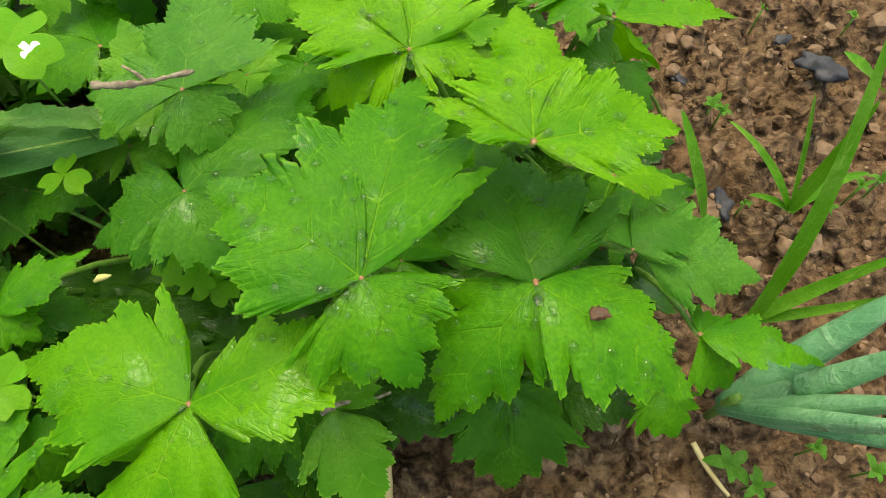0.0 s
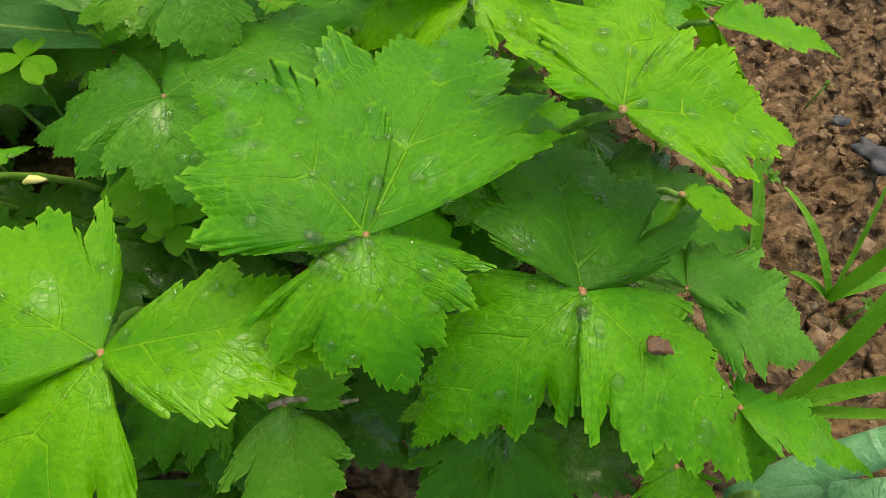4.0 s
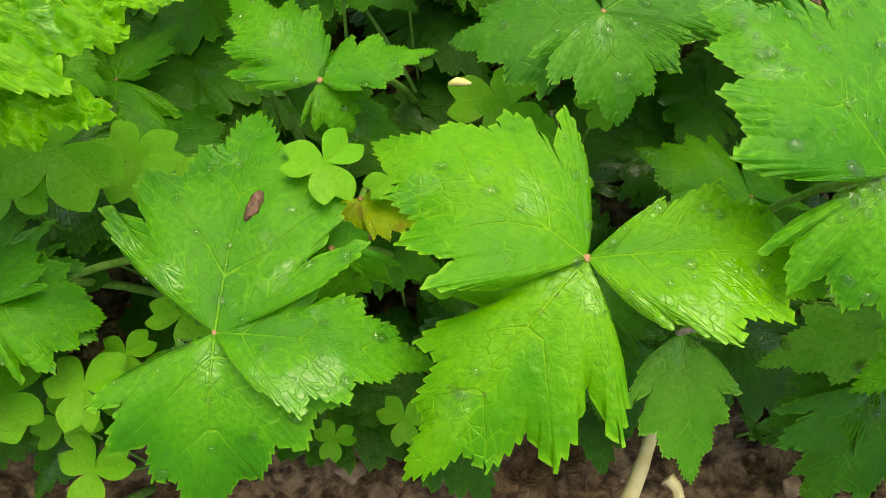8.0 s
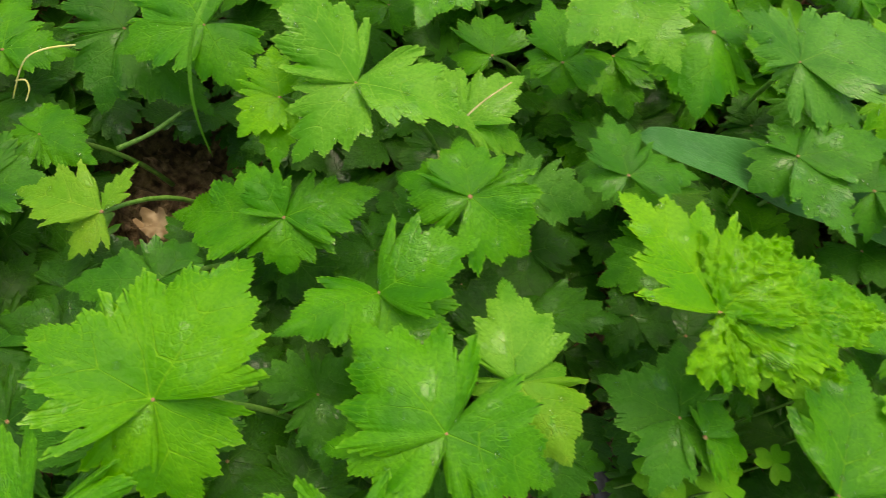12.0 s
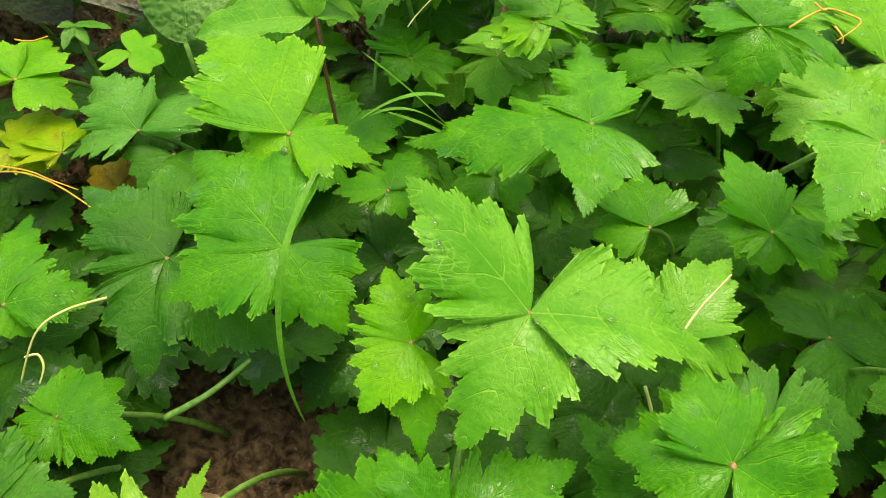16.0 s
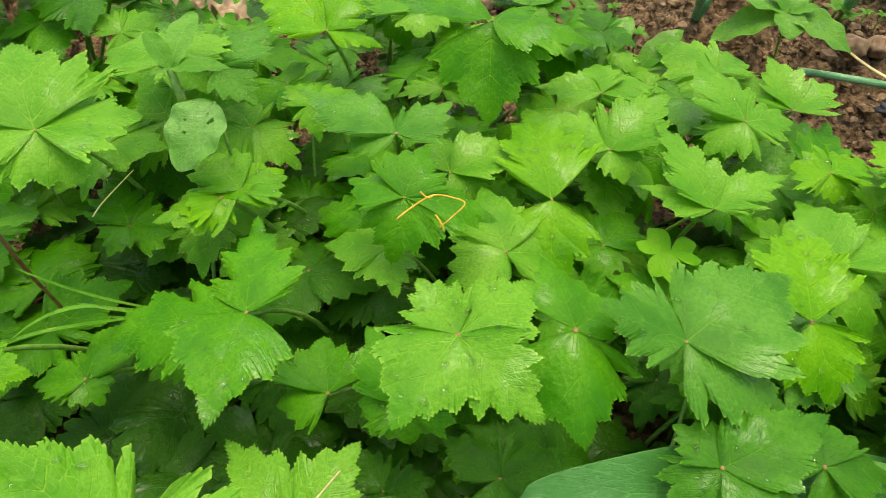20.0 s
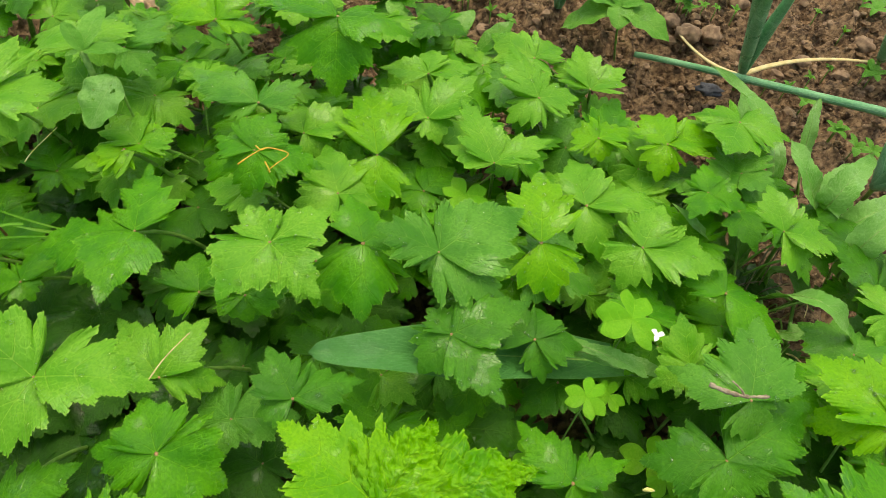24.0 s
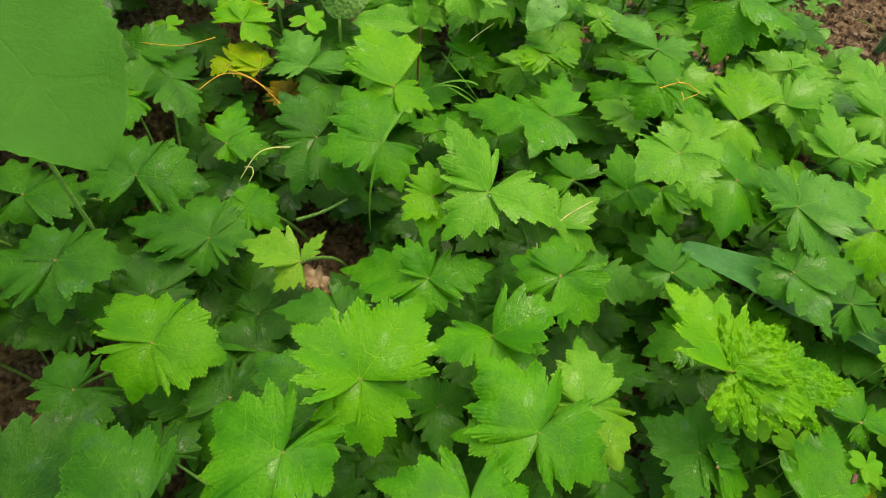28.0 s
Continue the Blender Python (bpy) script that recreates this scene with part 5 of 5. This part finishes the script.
def petal_flower(c):
    ob = sprig("flower", "small white fallen flower on a clover leaf", "flower", c)
    for k in range(3):
        a = 0.6 + k * 2.0
        part("petal", blade([(0, 0, 0.001), (0.003 * math.cos(a), 0.003 * math.sin(a), 0.004), (0.0042 * math.cos(a), 0.0042 * math.sin(a), 0.002)], 0.0036, PETAL, rows=8, half=3, fold=0.3, seed=k), ob)
    return ob


petal_flower((-0.145, 0.162, 0.148))
for p in ((-0.125, 0.091, 0.112),):
    ob = tagged(new("bud", tube([(0, 0, 0), (0.002, 0.001, 0.001), (0.004, 0.0015, 0.001), (0.006, 0.002, 0.001)], [0.0006, 0.0013, 0.0011, 0.0003], 8, "bud", BUD)), "closed yellow wood sorrel bud", "bud")
    ob.location = p
mark = tagged(new("dry_crumb", lump("dry_crumb", 0.0025, BROWN, 3, 0.5, (1.1, 0.9, 0.5), 3)), "brown crumb stuck on a leaf", "crumb")
mark.location = (0.042, 0.065, 0.150)
mark = tagged(new("dry_crumb", lump("dry_crumb", 0.0022, BROWN, 5, 0.5, (0.7, 1.7, 0.5), 3)), "dark crumb stuck on a leaf", "crumb")
mark.location = (-0.154, 0.031, 0.126)

for k, (p, r) in enumerate([((-0.165, 0.635, 0.006), 0.013), ((-0.143, 0.648, 0.004), 0.012), ((-0.188, 0.652, 0.004), 0.009), ((-0.399, 0.599, 0.000), 0.008), ((-0.502, 0.560, 0.000), 0.010), ((-0.041, 0.655, 0.000), 0.008), ((-0.122, 0.728, 0.000), 0.012), ((0.021, 0.716, 0.000), 0.011), ((0.134, 0.271, 0.004), 0.0045), ((0.146, 0.293, 0.004), 0.0045), ((0.157, 0.143, 0.004), 0.005), ((0.177, 0.153, 0.004), 0.005), ((-0.119, -0.006, 0.004), 0.005), ((0.045, 0.044, 0.004), 0.004)]):
    ob = tagged(new("stone", lump("stone", r, STONE, k, 0.35, (1.1, 0.9, 0.7), 3)), "small brown stone half buried in soil", "stone", "stones in the soil")
    ob.location, ob.rotation_euler = p, (0, 0, k * 1.3)
for k, (p, r) in enumerate([((0.224, 0.270, 0.006), 0.010), ((0.205, 0.294, 0.004), 0.004), ((0.148, 0.180, 0.004), 0.007), ((0.137, 0.266, 0.003), 0.004), ((-0.128, 0.558, 0.004), 0.010), ((-0.215, -0.026, 0.004), 0.009), ((-0.220, -0.030, 0.010), 0.010)]):
    ob = tagged(new("charcoal", lump("charcoal", r, DARKSTONE, k + 30, 0.8, (1.2, 0.8, 0.40), 3)), "dark bluish lump of charcoal on the soil", "charcoal", "dark lumps on the soil")
    ob.location, ob.rotation_euler = p, (0, 0, 2.6 + k)

n = 0
for p, s in (((0.149, 0.238, 0.000), 0.011), ((0.154, 0.234, 0.000), 0.009), ((0.246, 0.303, 0.000), 0.008), ((0.220, 0.185, 0.000), 0.010), ((0.231, 0.188, 0.000), 0.009), ((0.156, 0.175, 0.000), 0.006), ((0.125, 0.042, 0.000), 0.014), ((0.135, 0.033, 0.000), 0.012), ((0.165, 0.049, 0.000), 0.009), ((0.189, 0.039, 0.000), 0.012), ((0.192, 0.310, 0.000), 0.006), ((0.198, 0.171, 0.000), 0.009),
             ((-0.403, 0.572, 0.000), 0.014), ((-0.382, 0.586, 0.000), 0.012), ((-0.373, 0.563, 0.000), 0.011), ((-0.605, 0.563, -0.000), 0.018), ((-0.560, 0.542, 0.000), 0.012), ((-0.187, 0.678, 0.000), 0.018), ((-0.160, 0.682, 0.000), 0.012), ((-0.206, 0.698, 0.000), 0.013), ((0.025, 0.771, 0.000), 0.022), ((-0.056, 0.588, 0.000), 0.012), ((-0.003, 0.550, 0.000), 0.012), ((0.022, 0.655, 0.000), 0.015), ((-0.035, 0.612, 0.000), 0.010), ((-0.125, 0.690, 0.000), 0.012),
             ((0.023, 0.057, 0.020), 0.012), ((0.031, 0.063, 0.020), 0.010), ((0.043, 0.066, 0.020), 0.010), ((-0.217, -0.062, 0.000), 0.007), ((-0.168, 0.728, 0.000), 0.022), ((-0.145, 0.724, 0.000), 0.020), ((-0.104, 0.819, 0.000), 0.018), ((-0.410, 0.576, 0.000), 0.014), ((-0.391, 0.611, 0.000), 0.012), ((-0.399, 0.612, 0.000), 0.017), ((-0.395, 0.634, 0.000), 0.014), ((-0.403, 0.575, 0.000), 0.016), ((-0.388, 0.647, 0.000), 0.014), ((-0.352, 0.557, 0.000), 0.014), ((-0.434, 0.645, 0.000), 0.014), ((-0.175, 0.669, 0.000), 0.016), ((-0.184, 0.688, -0.000), 0.012), ((-0.163, 0.743, 0.000), 0.022), ((-0.144, 0.754, 0.000), 0.020), ((-0.126, 0.743, 0.000), 0.018), ((-0.146, 0.684, 0.000), 0.012), ((-0.007, 0.709, 0.000), 0.012), ((-0.017, 0.637, 0.000), 0.010), ((-0.038, 0.730, 0.000), 0.012), ((0.028, 0.652, 0.000), 0.018), ((0.011, 0.779, 0.000), 0.014), ((0.032, 0.534, 0.000), 0.016), ((-0.036, 0.574, 0.000), 0.018), ((-0.003, 0.546, -0.000), 0.014), ((0.016, 0.531, 0.000), 0.016), ((0.058, 0.710, 0.000), 0.016), ((-0.076, 0.582, 0.000), 0.010), ((-0.224, 0.691, 0.000), 0.016), ((-0.629, 0.582, 0.000), 0.024), ((-0.606, 0.573, -0.000), 0.022), ((-0.648, 0.590, 0.000), 0.020), ((-0.675, 0.545, 0.000), 0.016), ((-0.669, 0.509, 0.000), 0.014), ((-0.568, 0.531, 0.000), 0.016)):
    n += 1
    seedling((p[0], p[1], 0.002), s, n, 5 if s > 0.008 else 4)


def crumbs():
    """Loose crumbs and grit over the bare soil."""
    rng = random.Random(8)
    bm = bmesh.new()
    bmesh.ops.create_icosphere(bm, subdivisions=1, radius=1.0)
    unit = np.array([v.co[:] for v in bm.verts])
    tri = [tuple(v.index for v in f.verts) for f in bm.faces]
    bm.free()
    verts, faces, slots = [], [], []
    for _ in range(34000):
        x, y = rng.uniform(-0.95, 0.34), rng.uniform(-0.16, 0.95)
        if x < 0.03 and -0.1 < y < 0.36 and rng.random() < 0.85 or y < -0.02 and x > 0.1:
            continue
        r = 0.0011 * math.exp(rng.gauss(0.35, 0.65))
        if rng.random() < 0.03:
            r *= rng.uniform(2.2, 4.0)
        r = min(r, 0.0075)
        jig = np.array([[rng.uniform(0.7, 1.25)] for _ in unit])
        body = unit * jig * (r * rng.uniform(0.9, 1.5), r, r * 0.75)
        a = rng.uniform(0, 6.28)
        rot = np.array([[math.cos(a), -math.sin(a), 0], [math.sin(a), math.cos(a), 0], [0, 0, 1]])
        k = len(verts)
        verts.extend(body @ rot.T + (x, y, ground_height(x, y) + r * 0.35))
        faces.extend((i + k, j + k, h + k) for i, j, h in tri)
        slots.extend([0 if rng.random() < 0.72 else 1] * len(tri))
    me = mesh_of("soil_crumbs", verts, faces, SOIL)
    me.materials.append(STONE)
    me.polygons.foreach_set("material_index", slots)
    me.polygons.foreach_set("use_smooth", [False] * len(slots))
    tagged(new("soil_crumbs", me), "loose soil crumbs and grit on the ground", "soil", kind="stuff")


crumbs()

# ---- fill of smaller leaves under and between the others ----
BED = [(0.085, 0.07), (0.095, 0.22), (-0.02, 0.32), (-0.13, 0.39), (-0.3, 0.41), (-0.40, 0.40), (-0.52, 0.44), (-0.70, 0.44), (-1.1, 0.36), (-1.1, -0.5),
       (-0.33, -0.45), (-0.30, -0.14), (-0.265, -0.06), (-0.20, -0.015), (-0.13, 0.012), (-0.03, 0.062), (0.03, 0.07)]


def inside(x, y, poly):
    hit = False
    for (x1, y1), (x2, y2) in zip(poly, poly[1:] + poly[:1]):
        if (y1 > y) != (y2 > y) and x < (x2 - x1) * (y - y1) / (y2 - y1) + x1:
            hit = not hit
    return hit


def fill():
    rng = random.Random(5)
    kinds = []
    for k in range(12):
        a0 = rng.uniform(0, 6.28)
        tips = []
        for j in range(3):
            a = a0 + (j - 1) * rng.uniform(1.7, 2.2)
            ln = rng.uniform(0.036, 0.050)
            tips.append((ln * math.cos(a), ln * math.sin(a), rng.uniform(-0.016, 0.006), ln * rng.uniform(0.68, 0.9)))
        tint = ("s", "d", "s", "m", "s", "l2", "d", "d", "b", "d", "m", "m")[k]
        kinds.append((tint, tips))
    firsts, placed, low, upper = {}, [], [], []
    tries = 0
    while tries < 16000:
        tries += 1
        x, y = rng.uniform(-1.05, 0.1), rng.uniform(-0.46, 0.42)
        if not inside(x, y, BED) or math.dist((x, y), (-0.52, -0.058)) < 0.05 or math.dist((x, y), (-0.78, 0.14)) < 0.10 or math.dist((x, y), (-0.055, 0.262)) < 0.045:
            continue
        if y > 0.335 and x < -0.42 or math.dist((x, y), (-0.551, -0.274)) < 0.05 or math.dist((x, y), (-0.519, -0.304)) < 0.04:
            continue
        close = min(math.dist((x, y), k[:2]) for k in SPOTS)
        far = x < -0.74 or y < -0.30
        if any(math.dist((x, y), p) < (0.026 if not far else 0.036) for p in placed):
            continue
        z = rng.uniform(0.03, 0.085)
        if close > 0.045:
            z = rng.uniform(0.06, 0.10)
        if y > 0.25 and close > 0.05:
            z = rng.uniform(0.085, 0.13)
        if far and close > 0.06:
            z = rng.uniform(0.08, 0.15)
        for p in SPOTS:
            if math.dist((x, y), p[:2]) < 0.05:
                z = min(z, p[2] - 0.040)
        for p in SORREL:
            if math.dist((x, y), p[:2]) < 0.042:
                z = min(z, p[2] - 0.022)
        z = max(z, 0.012)
        # darker kinds low down and under other leaves imitate shade by colour
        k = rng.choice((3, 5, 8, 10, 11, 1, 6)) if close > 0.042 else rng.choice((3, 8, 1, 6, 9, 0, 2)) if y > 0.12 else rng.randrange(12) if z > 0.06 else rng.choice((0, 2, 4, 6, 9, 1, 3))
        # near side: dark kinds only, painting the gaps as shaded
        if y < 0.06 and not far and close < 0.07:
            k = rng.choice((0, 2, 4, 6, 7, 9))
        scale = rng.uniform(0.62, 1.05) if not far else rng.uniform(0.9, 1.35)
        m = pose(x, y, z, rng.uniform(-14, 14), rng.uniform(-14, 14), rng.uniform(0, 360)) @ Matrix.Scale(scale, 4)
        placed.append((x, y))
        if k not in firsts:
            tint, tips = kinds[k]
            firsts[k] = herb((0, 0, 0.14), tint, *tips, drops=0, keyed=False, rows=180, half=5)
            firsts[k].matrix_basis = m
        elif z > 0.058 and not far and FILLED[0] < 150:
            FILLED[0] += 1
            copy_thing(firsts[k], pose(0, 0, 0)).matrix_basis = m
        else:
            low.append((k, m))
    # an upper layer that closes the far side of the bed
    extra, tries = 0, 0
    while extra < 110 and tries < 9000:
        tries += 1
        x, y = rng.uniform(-0.66, 0.02), rng.uniform(0.17, 0.41)
        if not inside(x, y, BED) or y > 0.30 and x < -0.55 or math.dist((x, y), (-0.055, 0.262)) < 0.05 or any(math.dist((x, y), p) < 0.024 for p in upper):
            continue
        z = rng.uniform(0.080, 0.120)
        for p in SPOTS + SORREL:
            if math.dist((x, y), p[:2]) < 0.038:
                z = min(z, p[2] - 0.024)
        upper.append((x, y))
        extra += 1
        k = rng.choice((3, 5, 5, 10, 11, 5, 8))
        m = pose(x, y, z, rng.uniform(-20, 20), rng.uniform(-20, 20), rng.uniform(0, 360)) @ Matrix.Scale(rng.uniform(0.6, 0.95), 4)
        if k in firsts:
            copy_thing(firsts[k], pose(0, 0, 0)).matrix_basis = m
        else:
            low.append((k, m))
    # a lower layer closing the bed towards the ground, darkened as shade
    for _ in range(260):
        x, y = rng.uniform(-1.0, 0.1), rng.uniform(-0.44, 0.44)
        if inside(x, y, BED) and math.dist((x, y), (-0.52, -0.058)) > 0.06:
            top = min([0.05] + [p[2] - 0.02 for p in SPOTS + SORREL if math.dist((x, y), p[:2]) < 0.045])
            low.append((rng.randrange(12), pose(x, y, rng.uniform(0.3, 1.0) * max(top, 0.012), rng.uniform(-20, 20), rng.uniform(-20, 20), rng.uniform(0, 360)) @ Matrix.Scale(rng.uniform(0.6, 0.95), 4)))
    shapes = {}
    for k, (tint, tips) in enumerate(kinds):
        shapes[k] = []
        for i, tip in enumerate(tips):
            me = leaflet(Vector(tip[:3]).length, tip[3] * 1.2, 900 + k * 3 + i, LEAF["s"], frame_to(tip[:3], 0), 36, 3)
            co = np.array([v.co[:] for v in me.vertices])
            fc = np.array([f.vertices[:] for f in me.polygons])
            uv = np.zeros((len(co), 2))
            for lp in me.loops:
                uv[lp.vertex_index] = me.uv_layers[0].data[lp.index].uv
            shapes[k].append((co, fc, uv))
            bpy.data.meshes.remove(me)
    verts, faces, uvs, slots, base = [], [], [], [], 0
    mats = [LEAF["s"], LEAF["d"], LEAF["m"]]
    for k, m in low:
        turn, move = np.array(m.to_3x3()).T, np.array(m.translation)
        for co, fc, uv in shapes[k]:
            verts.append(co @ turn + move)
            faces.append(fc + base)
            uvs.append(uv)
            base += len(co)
            # low or near leaves take the green that has shade in it
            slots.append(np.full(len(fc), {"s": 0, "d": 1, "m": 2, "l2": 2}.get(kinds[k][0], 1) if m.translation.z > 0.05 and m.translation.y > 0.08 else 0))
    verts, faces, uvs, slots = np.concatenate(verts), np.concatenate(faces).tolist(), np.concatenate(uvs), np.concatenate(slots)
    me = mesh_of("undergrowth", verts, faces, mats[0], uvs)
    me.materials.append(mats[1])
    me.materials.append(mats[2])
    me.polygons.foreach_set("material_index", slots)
    tagged(new("undergrowth", me), "dense low herb leaves, most with shade darkened into their green", "leaves", kind="stuff")


FILLED = [0]
fill()


def drops_on_leaves():
    bm = bmesh.new()
    bmesh.ops.create_icosphere(bm, subdivisions=2, radius=1.0)
    unit = np.array([v.co[:] for v in bm.verts])
    tri = [tuple(v.index for v in f.verts) for f in bm.faces if f.calc_center_median().z > -0.1]
    bm.free()
    verts, faces = [], []
    for p, n, r, long, spin in DROPS:
        x = np.cross(n, (math.cos(spin), math.sin(spin), 0.1))
        x = x / np.linalg.norm(x)
        y = np.cross(n, x)
        body = unit * (r * long, r, r * 0.50)
        k = len(verts)
        verts.extend(p + n * r * 0.10 + body[:, :1] * x + body[:, 1:2] * y + body[:, 2:] * n)
        faces.extend((a + k, b + k, c + k) for a, b, c in tri)
    ob = tagged(new("raindrops", mesh_of("raindrops", verts, faces, WATER)), "clear raindrops lying on the leaves", "water", kind="stuff")
    ob.visible_shadow = False


drops_on_leaves()
